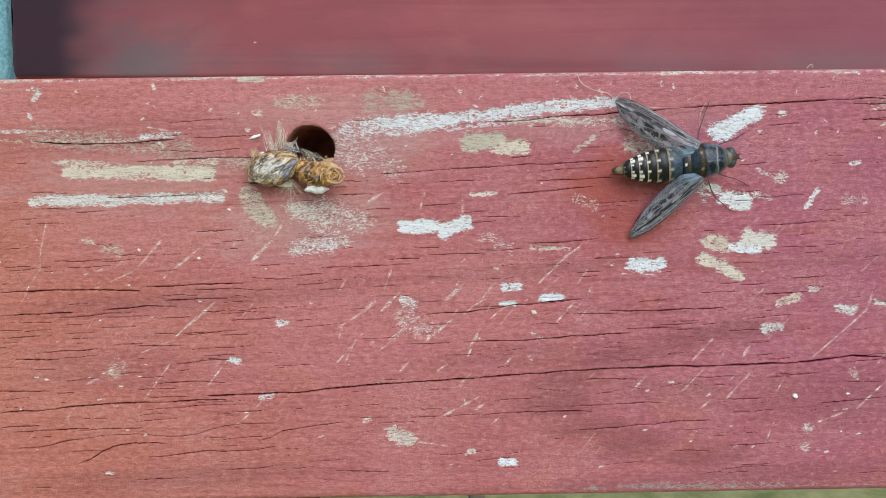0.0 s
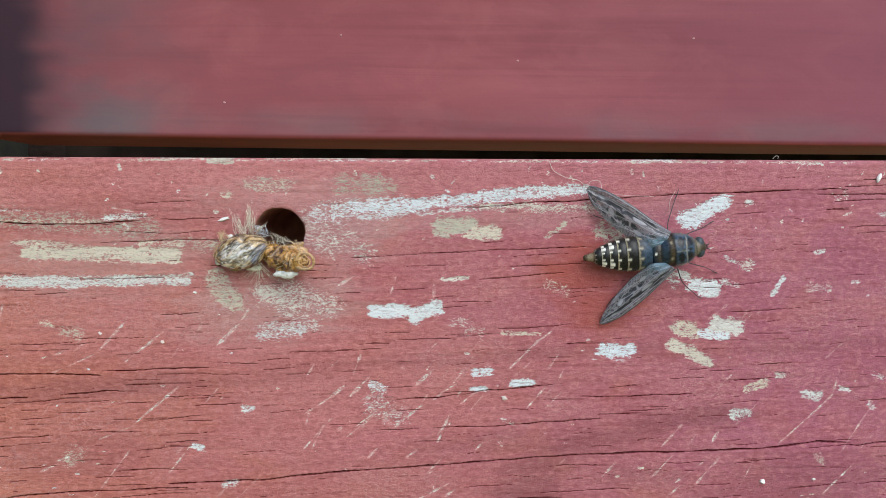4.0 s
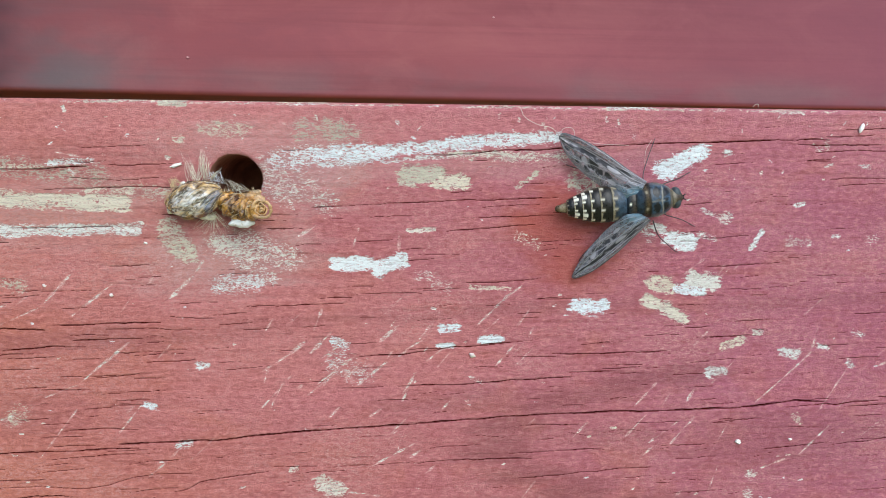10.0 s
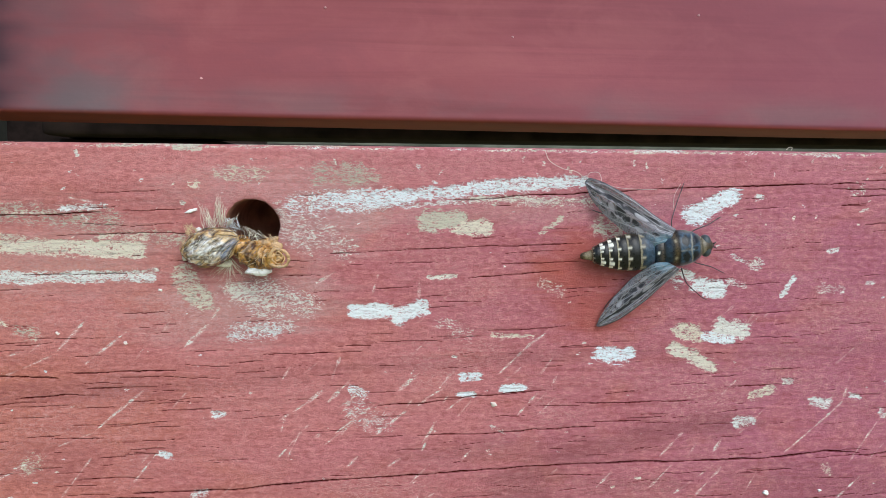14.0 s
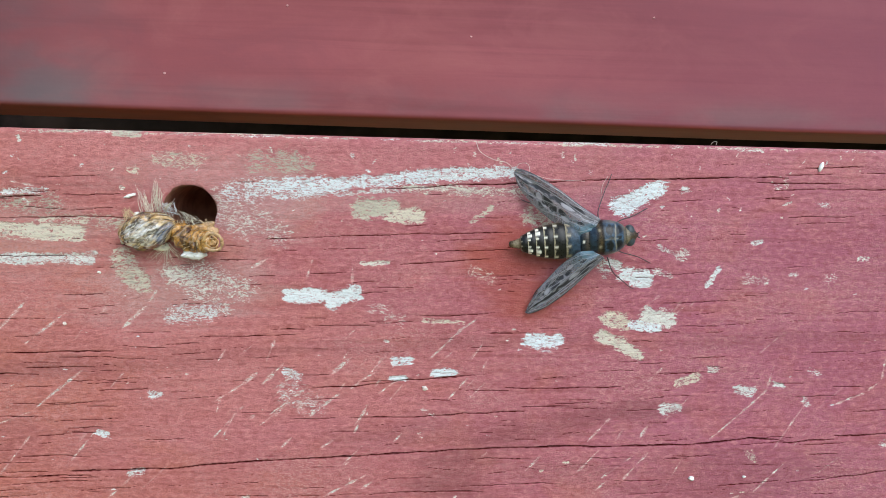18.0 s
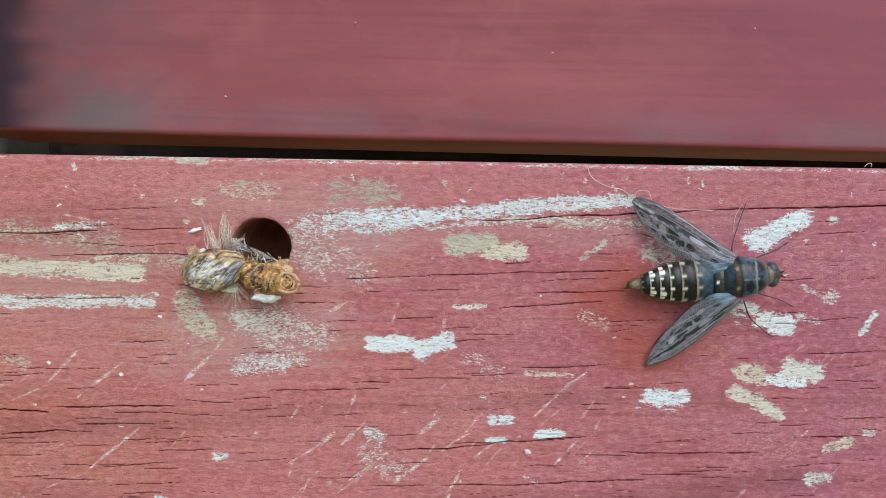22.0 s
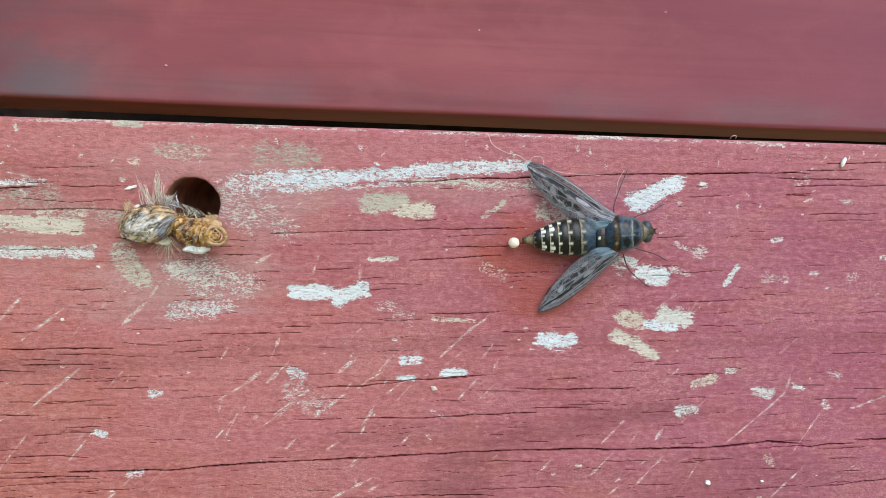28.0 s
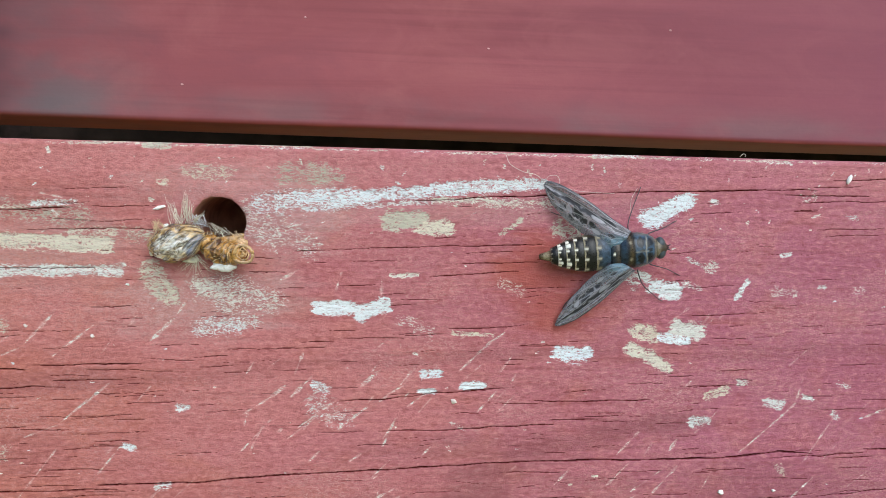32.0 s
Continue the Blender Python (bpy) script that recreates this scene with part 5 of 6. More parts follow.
# the wing's pattern: dark cells and clear windows (along, across, half-lengths, slant)
CELLS = [(0.10, 0.28, 0.05, 0.10, 0.9), (0.20, 0.24, 0.055, 0.085, 0.6), (0.17, 0.60, 0.03, 0.06, 0.0), (0.42, 0.64, 0.036, 0.085, 0.3), (0.47, 0.54, 0.045, 0.105, 0.3),
         (0.56, 0.80, 0.030, 0.075, 0.2), (0.62, 0.60, 0.030, 0.080, 0.3), (0.68, 0.76, 0.026, 0.065, 0.2), (0.33, 0.60, 0.028, 0.06, 0.2), (0.53, 0.68, 0.02, 0.05, 0.0),
         (0.36, 0.32, 0.07, 0.07, 0.5), (0.55, 0.33, 0.10, 0.06, 0.35), (0.74, 0.42, 0.075, 0.055, 0.4), (0.86, 0.48, 0.045, 0.09, 0.8), (0.80, 0.66, 0.04, 0.05, 0.3), (0.94, 0.42, 0.03, 0.10, 0.6)]
WINDOWS = [(0.57, 0.58, 0.042, 0.10, 0.2), (0.29, 0.36, 0.055, 0.075, 0.5), (0.30, 0.72, 0.04, 0.07, 0.2), (0.66, 0.30, 0.05, 0.035, 0.3), (0.80, 0.34, 0.035, 0.05, 0.4)]
VEINS = [(0.02, 0.06, 0.08, 0.3), (0.06, 0.17, 0.22, 0.3), (0.24, 0.24, 0.26, 0.40), (0.34, 0.46, 0.44, 0.55), (0.42, 0.47, 0.72, 1.0), (0.55, 0.74, 0.98, 1.2), (0.70, 0.98, 1.2, 1.4)]


SEEDS = [(gx * 2.1 + (gy % 2) * 1.05 + 1.1 * (TABLE[gx, gy] - 0.5), gy * 1.25 + 0.8 * (TABLE[gx + 40, gy] - 0.5)) for gx in range(-1, 14) for gy in range(-1, 8)]


def wing(edges, name="wing"):
    lead, trail = smooth_line(edges[0], 14), smooth_line(edges[1], 14)

    def fn(i, j):
        k = i * (len(lead) - 1)
        a = min(int(k), len(lead) - 2)
        p, q = lead[a].lerp(lead[a + 1], k - a), trail[a].lerp(trail[a + 1], k - a)
        # cells of the network, in millimetres along and across
        x, y = i * 23 + 0.5 * noise.noise((i * 14, j * 5, 0)), (0.35 + 0.65 * j) * 7.4 + 0.4 * noise.noise((i * 14, j * 5, 6))
        near = sorted(math.hypot((x - sx) * 0.62, y - sy) for sx, sy in SEEDS)
        gap = near[1] - near[0]
        lace = 0.15 + 0.6 * soft(noise.noise((i * 11, j * 6, 3)), -0.20, 0.1)
        dark = (1 - soft(gap, 0.10, 0.34)) * lace * soft(j, 0.42, 0.55) * (1 - soft(j, 0.84, 0.96))
        pane = ring = 0.0
        for cu, cv, ru, rv, lean in CELLS:
            du, dv = i - cu, j - cv
            d = math.hypot(du / ru, (dv - lean * du) / rv) / 1.22 + 0.50 * noise.noise((i * 19, j * 8, cu * 9)) + 0.35 * noise.noise((i * 40, j * 16, cv * 9))
            dark = max(dark, 0.97 * (1 - soft(d, 0.80, 1.0)))
            ring = max(ring, 0.34 * soft(d, 0.95, 1.10) * (1 - soft(d, 1.18, 1.36)))
        for cu, cv, ru, rv, lean in WINDOWS:
            du, dv = i - cu, j - cv
            w = soft(math.hypot(du / ru, (dv - lean * du) / rv) + 0.4 * noise.noise((i * 20, j * 9, 2)), 0.75, 1.1)
            dark, pane = dark * w, max(pane, 1 - w)
        streak = 0.62 * soft(noise.noise((i * 4, j * 26, 4)), -0.12, 0.10) * (1 - soft(j, 0.30, 0.46)) * (1 - pane)
        ripple = math.sin(i * 330 + 16 * j + 4 * noise.noise((i * 30, j * 9, 2))) * soft(j, 0.74, 0.84) * soft(i, 0.2, 0.3) * (1 - soft(i, 0.62, 0.74))
        dark = max(dark, streak, 0.85 * (1 - soft(j, 0.015, 0.05)), 0.38 * soft(ripple, 0.1, 0.8))
        vein = max(0.62 * pane, ring * (1 - dark), 0.34 * soft(-ripple, 0.2, 0.9))
        for v0, v1, v2, v3 in VEINS:
            vv = float(np.interp(i, [0, 0.33, 0.66, 1], [v0, v1, v2, v3])) + 0.05 * noise.noise((i * 6, v1 * 20, 3))
            vein = max(vein, 0.46 * (1 - soft(abs(j - vv), 0.006, 0.018)))
        vein = max(vein, 0.30 * (1 - soft(gap, 0.02, 0.06)) * soft(j, 0.45, 0.55))
        fold = 0.00012 * math.sin(j * 17) * (1 - j * 0.4) + 0.0001 * noise.noise((i * 9, j * 5, 1))
        return p.lerp(q, j) + OUTW * (fold + 0.0006 * math.sin(math.pi * j) * (1 - i)), dark, vein, 0.75 * (1 - soft(i, 0.06, 0.34)) * soft(j, 0.25, 0.7)
    ob = surface(name, 170, 84, fn, WING, fly, "mottled smoky grey wing with dark spots and veins", closed=False, fields=("dark", "vein", "blue"))
    thick = ob.modifiers.new("thickness", "SOLIDIFY")
    thick.thickness = 0.00003
    return ob


wing(WING_UP), wing(WING_LOW)

for pts, r in (
        ([(50.9, -3, -15.55), (50.64, -2.6, -13.39), (51.94, -1.6, -9.86), (53.12, -0.6, -7.48), (53.73, -0.3, -6.04)], 0.00012),
        ([(54.04, -3.2, -16.14), (54.73, -3.2, -15.12), (57.88, -2, -14.13), (60.54, -0.6, -12.91), (61.29, -0.3, -12.64)], 0.00014),
        ([(54.57, -3.2, -20.86), (55.82, -3, -21.37), (59.09, -1.6, -22.18), (61.37, -0.5, -23.15), (62.39, -0.3, -23.57)], 0.00012),
        ([(52.69, -3, -22.28), (54.17, -2.2, -25.27), (56.89, -0.9, -27.4), (58.26, -0.4, -28.43), (59.12, -0.3, -28.78)], 0.00012),
        ([(48.91, -2.6, -16.64), (43.83, -2.4, -14.39), (39.18, -1.4, -12.58), (37.21, -0.5, -11.92), (35.82, -0.3, -11.44)], 0.00014),
        ([(48.79, -2.6, -22.07), (44.26, -2.2, -23.93), (41.63, -1.2, -26.89), (39.54, -0.5, -29.31), (38.78, -0.3, -30.58)], 0.00014)):
    bm = bmesh.new()
    line = smooth_line(local(fly, pts), 5)
    k = len(line) - 1
    cut = round(k * 0.72)
    tube(bm, line[:cut + 1], [r * (1.05 - 0.55 * i / k) for i in range(cut + 1)], 7)
    leg = part("leg", bm, LEG, fly)
    bm = bmesh.new()
    tube(bm, line[cut:], [r * (0.85 - 0.35 * i / (k - cut)) * (1.15 if i % 2 else 0.9) for i in range(k - cut + 1)], 7)
    part("foot", bm, LEG, leg)


def strands(name, roots, material, parent, r=0.00003, seed=1, label=""):
    """One tuft of fine hairs: root, tip and sag for each hair."""
    bm = bmesh.new()
    rng = random.Random(seed)
    for a, b in roots:
        mid = a.lerp(b, 0.55) + Vector((rng.uniform(-1, 1), rng.uniform(-0.6, 0.2), rng.uniform(-1, 1))) * (b - a).length * 0.13
        tube(bm, smooth_line([a, mid, b], 4), [r * (1 - 0.75 * i / 8) for i in range(9)], 4)
    return part(name, bm, material, parent, label)


rng = random.Random(4)
fur = []
for _ in range(420):
    i, a = rng.uniform(0.05, 1), rng.choice((0, math.pi)) + rng.uniform(-0.6, 0.6)
    s = 395 + 232 * i
    r = float(np.interp(i, [0, 0.05, 0.2, 0.4, 0.6, 0.8, 0.93, 1], [50, 72, 92, 101, 98, 82, 62, 40]))
    p = body_at(s, r * math.cos(a), r * 0.8 * math.sin(a))
    fur.append((p, p + (AX * rng.uniform(-4, 14) + SIDE * math.cos(a) * rng.uniform(6, 15) + OUTB * rng.uniform(-4, 10)) * MMF))
for _ in range(160):
    a = rng.uniform(0, math.pi)
    p = body_at(626, 44 * math.cos(a), 40 * math.sin(a))
    fur.append((p, p + (AX * rng.uniform(-6, 14) + SIDE * math.cos(a) * 12 + OUTB * rng.uniform(2, 12)) * MMF))
for _ in range(260):
    s, a = rng.uniform(5, 360), rng.choice((0, math.pi)) + rng.uniform(-0.5, 0.5)
    r = girth(s, ABD)
    p = body_at(s, r * math.cos(a), r * 0.66 * math.sin(a))
    fur.append((p, p + (AX * rng.uniform(-10, 2) + SIDE * math.cos(a) * rng.uniform(4, 11) + OUTB * rng.uniform(-3, 5)) * MMF))
for _ in range(520):
    i, a = rng.uniform(0.03, 0.97), rng.uniform(0.35, 2.8)
    s = 395 + 232 * i
    r = float(np.interp(i, [0, 0.05, 0.2, 0.4, 0.6, 0.8, 0.93, 1], [50, 72, 92, 101, 98, 82, 62, 40]))
    p = body_at(s, r * math.cos(a), r * 0.8 * math.sin(a) + 10 * math.sin(math.pi * i))
    fur.append((p, p + (AX * rng.uniform(-9, -2) + SIDE * rng.uniform(-3, 3) + OUTB * rng.uniform(1, 5)) * MMF))
strands("body_hair", fur, GREY_HAIR, fly, 0.000015, 2, "short pale grey bristles along the flanks")

# droplets that swell at the tail one after another and are flicked away
def droplet_of(radius, seed):
    bm = bmesh.new()
    bmesh.ops.create_uvsphere(bm, u_segments=28, v_segments=18, radius=radius)
    for v in bm.verts:
        v.co += v.co.normalized() * 0.00004 * noise.noise(v.co * 1500 + Vector((seed, 0, 0)))
        v.co.x *= 1.06
    return tagged(part("droplet", bm, DROP), "small round cream droplet at the fly's tail", "droplet", "droplets from the fly's tail")


droplets = [droplet_of(0.00112, 0), droplet_of(0.00100, 5), droplet_of(0.00100, 9)]

# ---------------------------------------------------------------- cast pupal skins at the hole
m = Mat("papery_husk")
sw = m.n("TexCoord")
sw = m.n("Mapping", Vector=sw.outputs["Object"], Rotation=(0.0, radians(34), 0.0))
sw = m.n("Mapping", Vector=sw.outputs[0], Scale=(300.0, 420.0, 760.0))
g = m.noise(sw.outputs[0], 1.0, 5, 0.62, 1.8)
b = m.noise(m.coords(), 520, 4, 0.65, 0.8)
c = m.mix(m.step(g, 0.42, 0.58), (0.110, 0.055, 0.016), (0.78, 0.56, 0.26))
# pale highlights of the glossy skin put into the colour
c = m.mix(m.step(b, 0.56, 0.68, 0, 0.4), c, (0.66, 0.62, 0.52))
c = m.mix(m.math("MULTIPLY", m.attr("amber"), 0.8), c, m.mix(m.step(g, 0.4, 0.58), (0.085, 0.036, 0.006), (0.52, 0.29, 0.070)))
c = m.mix(m.attr("silver"), c, m.mix(m.step(m.math("ADD", m.math("MULTIPLY", g, 0.6), m.math("MULTIPLY", b, 0.4)), 0.41, 0.53), (0.170, 0.130, 0.080), (0.88, 0.86, 0.82)))
c = m.mix(m.attr("dark"), c, (0.020, 0.012, 0.008))
c = m.mix(m.attr("blue"), c, m.mix(m.step(g, 0.4, 0.6), (0.045, 0.060, 0.110), (0.24, 0.29, 0.42)))
c = m.mix(m.attr("pale"), c, (0.86, 0.82, 0.70))
m.bump(m.math("ADD", g, m.math("MULTIPLY", b, 0.8)), 0.8, 0.0006)
HUSK = m.set(Base_Color=c, Coat_Weight=1.0, Coat_Roughness=0.08, Roughness=0.22, Specular_IOR_Level=0.6)
m = Mat("amber_husk")
g = m.math("ADD", m.math("MULTIPLY", m.noise(m.coords(), 420, 4, 0.55), 0.55), m.math("MULTIPLY", m.noise(m.coords(), 1300, 4, 0.65, 0.6), 0.45))
# crevice shade and tan highlights put into the colour, following the bumps
c = m.mix(m.step(g, 0.43, 0.57), (0.070, 0.026, 0.004), (0.60, 0.31, 0.062))
c = m.mix(m.step(g, 0.57, 0.66, 0, 0.6), c, (0.78, 0.56, 0.27))
c = m.mix(m.attr("pale"), c, (0.68, 0.47, 0.25))
m.bump(g, 1.0, 0.0008)
AMBER = m.set(Base_Color=c, Coat_Weight=0.6, Coat_Roughness=0.10, Roughness=0.26, Specular_IOR_Level=0.6, Subsurface_Weight=0.1, Subsurface_Radius=(0.0012, 0.0006, 0.0002))

husk = tagged(base("grey_pupal_husk", -36.02, 0, -19.23), "torn hairy grey-brown pupal husk stuck below the hole", "insect husk")
HL, HR = local(husk, [(-40.45, -2.6, -19.7), (-29.83, -3.4, -17.19)])
HA = (HR - HL).normalized()
HS = HA.cross(OUTW).normalized()


def husk_fn(i, j):
    a = 2 * math.pi * j
    c = HL.lerp(HR, i)
    up = float(np.interp(i, [0, 0.08, 0.25, 0.5, 0.75, 0.92, 1], [0.4, 1.3, 2.9, 3.3, 2.9, 1.9, 0.5]))
    down = float(np.interp(i, [0, 0.08, 0.25, 0.5, 0.75, 0.9, 1], [0.5, 2.0, 3.3, 3.9, 3.2, 1.8, 0.5]))
    r = (up + (down - up) * (0.5 + 0.5 * math.cos(a))) / 1000
    n = 0.00034 * noise.noise((i * 5, math.cos(a) * 2.2, math.sin(a) * 2.2)) + 0.00022 * noise.noise((i * 4 + 3, math.cos(a + i) * 8, math.sin(a + i) * 8))
    x, o = math.cos(a), math.sin(a)
    bl = math.exp(-((x - (0.98 - i) * 2.5) / 0.34) ** 2) * soft(i, 0.6, 0.7) * (1 - soft(i, 0.95, 0.99)) * (o > 0)
    # whitish glitter on the left part, painted through the pale field
    pale = 0.55 * soft(noise.noise((i * 16, x * 9, 5)), 0.15, 0.35) * (1 - soft(i, 0.45, 0.65)) * (o > 0)
    amber = max(soft(-x, 0.15, 0.55), soft(x, 0.70, 0.92), 1 - soft(i, 0.08, 0.2)) * (0.6 + 0.4 * soft(noise.noise((i * 6, x * 9, 1)), -0.2, 0.2))
    edge = abs(x - (0.98 - i) * 2.5)
    dark = max(0.8 * math.exp(-((edge - 0.36) / 0.08) ** 2) * soft(i, 0.55, 0.66), 0.9 * math.exp(-((i - 0.13) / 0.05) ** 2 - ((x + 0.05) / 0.28) ** 2), 0.7 * math.exp(-((x + 0.42 + 0.3 * (i - 0.5)) / 0.05) ** 2) * soft(i, 0.2, 0.35))
    silver = 0.95 * soft(1.15 - math.hypot((i - 0.44) / 0.36, (x - 0.12) / 0.70) + 0.5 * noise.noise((i * 7, x * 4, 8)), 0.0, 0.35)
    silver *= 0.45 + 0.55 * soft(noise.noise((i * 13, x * 8, 8)), -0.25, 0.1)
    # creases that sweep from the upper shoulder down to the torn end
    crease = math.sin(26 * (x * 0.55 + i * 0.8) + 3.0 * noise.noise((i * 3, x * 2, 5))) * (o > -0.1)
    n += 0.00010 * crease * soft(i, 0.05, 0.2) * (1 - soft(i, 0.85, 0.98))
    dark = max(dark, 0.30 * soft(-crease, 0.75, 0.95) * soft(i, 0.1, 0.25), 0.75 * soft(-x, 0.86, 0.97) * (o > 0))
    return c + HS * (r * x * 0.98 + n * x) + OUTW * (r * o * 0.82 + n * o - 0.0003 * dark), max(pale, 0), 0.85 * bl, amber, dark, silver


shell = surface("shell", 90, 120, husk_fn, HUSK, husk, "ridged papery shell", fields=("pale", "blue", "amber", "dark", "silver"))

def flake_bm(pts, centre, thick, seed, cells=9):
    """A lumpy waxy flake: outline points round a centre, domed towards the viewer."""
    bm = bmesh.new()
    rings = []
    for q in np.linspace(0, 1, cells):
        ring = []
        for k, p in enumerate(pts):
            w = centre.lerp(p, q) + OUTW * (thick * math.sqrt(max(0.0, 1 - q * q)) + 0.00024 * noise.noise((k * 0.7, q * 4, seed)))
            ring.append(bm.verts.new(w))
        rings.append(ring)
    n = len(pts)
    for a, b in zip(rings, rings[1:]):
        for k in range(n):
            bm.faces.new((a[k], a[(k + 1) % n], b[(k + 1) % n], b[k]))
    low = [bm.verts.new(v.co - OUTW * 0.0002) for v in rings[-1]]
    for k in range(n):
        bm.faces.new((rings[-1][k], rings[-1][(k + 1) % n], low[(k + 1) % n], low[k]))
    bm.faces.new(low[::-1])
    bmesh.ops.remove_doubles(bm, verts=bm.verts, dist=1e-7)
    return bm


def outline(c, rx, rz, seed, n=22, rough=0.25):
    return [c + Vector((math.cos(a) * rx, 0, math.sin(a) * rz)) * (1 + rough * noise.noise((math.cos(a) * 1.6, math.sin(a) * 1.6, seed))) for a in np.linspace(0, 2 * math.pi, n + 1)[:-1]]


def wraps(fn, ob, n, seed, material, name, span, lean, r, label):
    """Loose fibres that lie along a skin."""
    rng = random.Random(seed)
    bm = bmesh.new()
    for _ in range(n):
        i0, a0 = rng.uniform(0.04, 0.9), rng.uniform(0.05, 0.45)
        k = rng.uniform(0.5, 1.0)
        pts = []
        for t in (0, 0.25, 0.5, 0.75, 1):
            p, *_ = fn(min(0.985, max(0.01, i0 + span * k * t)), a0 + lean * k * t + rng.uniform(-0.006, 0.006))
            pts.append(p + OUTW * rng.uniform(0.00002, 0.00012))
        tube(bm, smooth_line(pts, 3), [r * rng.uniform(0.6, 1.2)] * 13, 4)
    return part(name, bm, material, ob, label)


wraps(husk_fn, shell, 26, 1, GOLD_HAIR, "fibre_coat", 0.34, 0.11, 0.00003, "golden fibres over the shell")
wraps(husk_fn, shell, 14, 2, LEG, "fibre_coat", 0.30, 0.12, 0.00004, "dark fibres over the shell")
wraps(husk_fn, shell, 11, 3, PALE_HAIR, "fibre_coat", 0.25, 0.08, 0.00003, "pale fibres over the shell")
(tab,) = local(husk, [(-33.26, -1.2, -21.99)])
part("torn_flap", flake_bm(outline(tab, 0.0017, 0.00055, 3), tab, 0.0005, 3), PALE_HAIR, husk, "pale torn flap")
(tab,) = local(husk, [(-40.16, -1.2, -20.71)])
part("torn_flap", flake_bm(outline(tab, 0.0006, 0.0008, 4), tab, 0.0006, 4), PALE_HAIR, husk, "pale torn flap")


def fan(ob, root, tips, n, seed, spread=6.0, material=None, name="hair_tuft", label="", r=0.00004):
    """Hairs that fan from one place to a line of tips, all in millimetres on the rail."""
    rng = random.Random(seed)
    (a,), ends = local(ob, [root]), local(ob, tips)
    hairs = []
    for k in range(n):
        t = (k + rng.random()) / n * (len(ends) - 1)
        i = min(int(t), len(ends) - 2)
        b = ends[i].lerp(ends[i + 1], t - i)
        b = a.lerp(b, rng.uniform(0.72, 1.08))
        hairs.append((a + Vector((rng.uniform(-1, 1), 0, rng.uniform(-1, 1))) * 0.0001 * spread, b))
    return strands(name, hairs, material or GOLD_HAIR, ob, r, seed, label)


fan(husk, (-35.43, -2.2, -15.01), [(-37.95, -1, -9.69), (-36.95, -2.5, -11.54), (-36.15, -2, -10.59), (-35.02, -2.6, -13.08)], 28, 1, 12, material=PALE_HAIR, r=0.000036)
fan(husk, (-33.9, -1.4, -14.56), [(-34.18, -2.6, -10.53), (-33.74, -2.4, -8.69), (-32.88, -3, -10.17), (-31.87, -2.6, -11.75)], 44, 2, 12, material=PALE_HAIR, r=0.000038, label="tall pale tuft at the hole's rim")
fan(husk, (-32.25, -1.6, -14.83), [(-31.39, -3.2, -13.45), (-29.79, -4, -12.59), (-30.58, -3, -13.66)], 9, 3, 3, material=PALE_HAIR, r=0.00007)
fan(husk, (-38.5, -2, -16.36), [(-40.74, -1, -14.88), (-39.75, -1.6, -14.5), (-38.63, -1.6, -14.32)], 40, 4, 12)
fan(husk, (-39.6, -2, -18.62), [(-41.29, -1, -19.4), (-40.66, -1.2, -17.43), (-39.7, -1.2, -16.93)], 34, 5, 12)
fan(husk, (-31.91, -1.5, -21.25), [(-36.52, -0.4, -24.23), (-35.36, -0.5, -24.84), (-32.76, -0.5, -26.09), (-31.77, -0.6, -26.05), (-29.68, -0.6, -25.2), (-27.63, -0.4, -24.7)], 34, 6, 4, material=PALE_HAIR, r=0.000034, label="fan of pale hairs below the husk")
fan(husk, (-29.97, -3, -19.28), [(-30.68, -2.6, -20.93), (-28.46, -2.6, -21.05), (-27.97, -3.4, -20.15)], 30, 7, 10)

cocoon = tagged(base("amber_pupal_husk", -26.79, 0, -19.85), "ribbed amber pupal husk with a coiled end", "insect husk")
spine = smooth_line(local(cocoon, [(-30.47, -1.6, -17.68), (-28.79, -2.6, -19.3), (-26.75, -3.2, -20.47), (-24.42, -3.8, -20.61), (-22.54, -5.2, -20.34)]), 12)


def cocoon_fn(i, j):
    k = i * (len(spine) - 1)
    a0 = min(int(k), len(spine) - 2)
    c = spine[a0].lerp(spine[a0 + 1], k - a0)
    d = (spine[a0 + 1] - spine[a0]).normalized()
    u = d.cross(OUTW).normalized()
    w = u.cross(d)
    a = 2 * math.pi * j
    rib = 0.5 + 0.5 * math.cos(2 * math.pi * i * 6.5)
    r = float(np.interp(i, [0, 0.08, 0.3, 0.6, 0.85, 0.97, 1], [0.6, 1.7, 2.5, 2.3, 1.95, 1.7, 1.3])) / 1000
    r *= 0.90 + 0.12 * rib
    r += 0.00035 * (1 - 0.7 * soft(i, 0.6, 0.75)) * noise.noise((i * 7, math.cos(a) * 2.5, math.sin(a) * 2.5))
    return c + (u * math.cos(a) + w * math.sin(a)) * r, 0.5 * soft(rib, 0.6, 0.95) * soft(noise.noise((i * 9, j * 9, 2)), -0.1, 0.4)


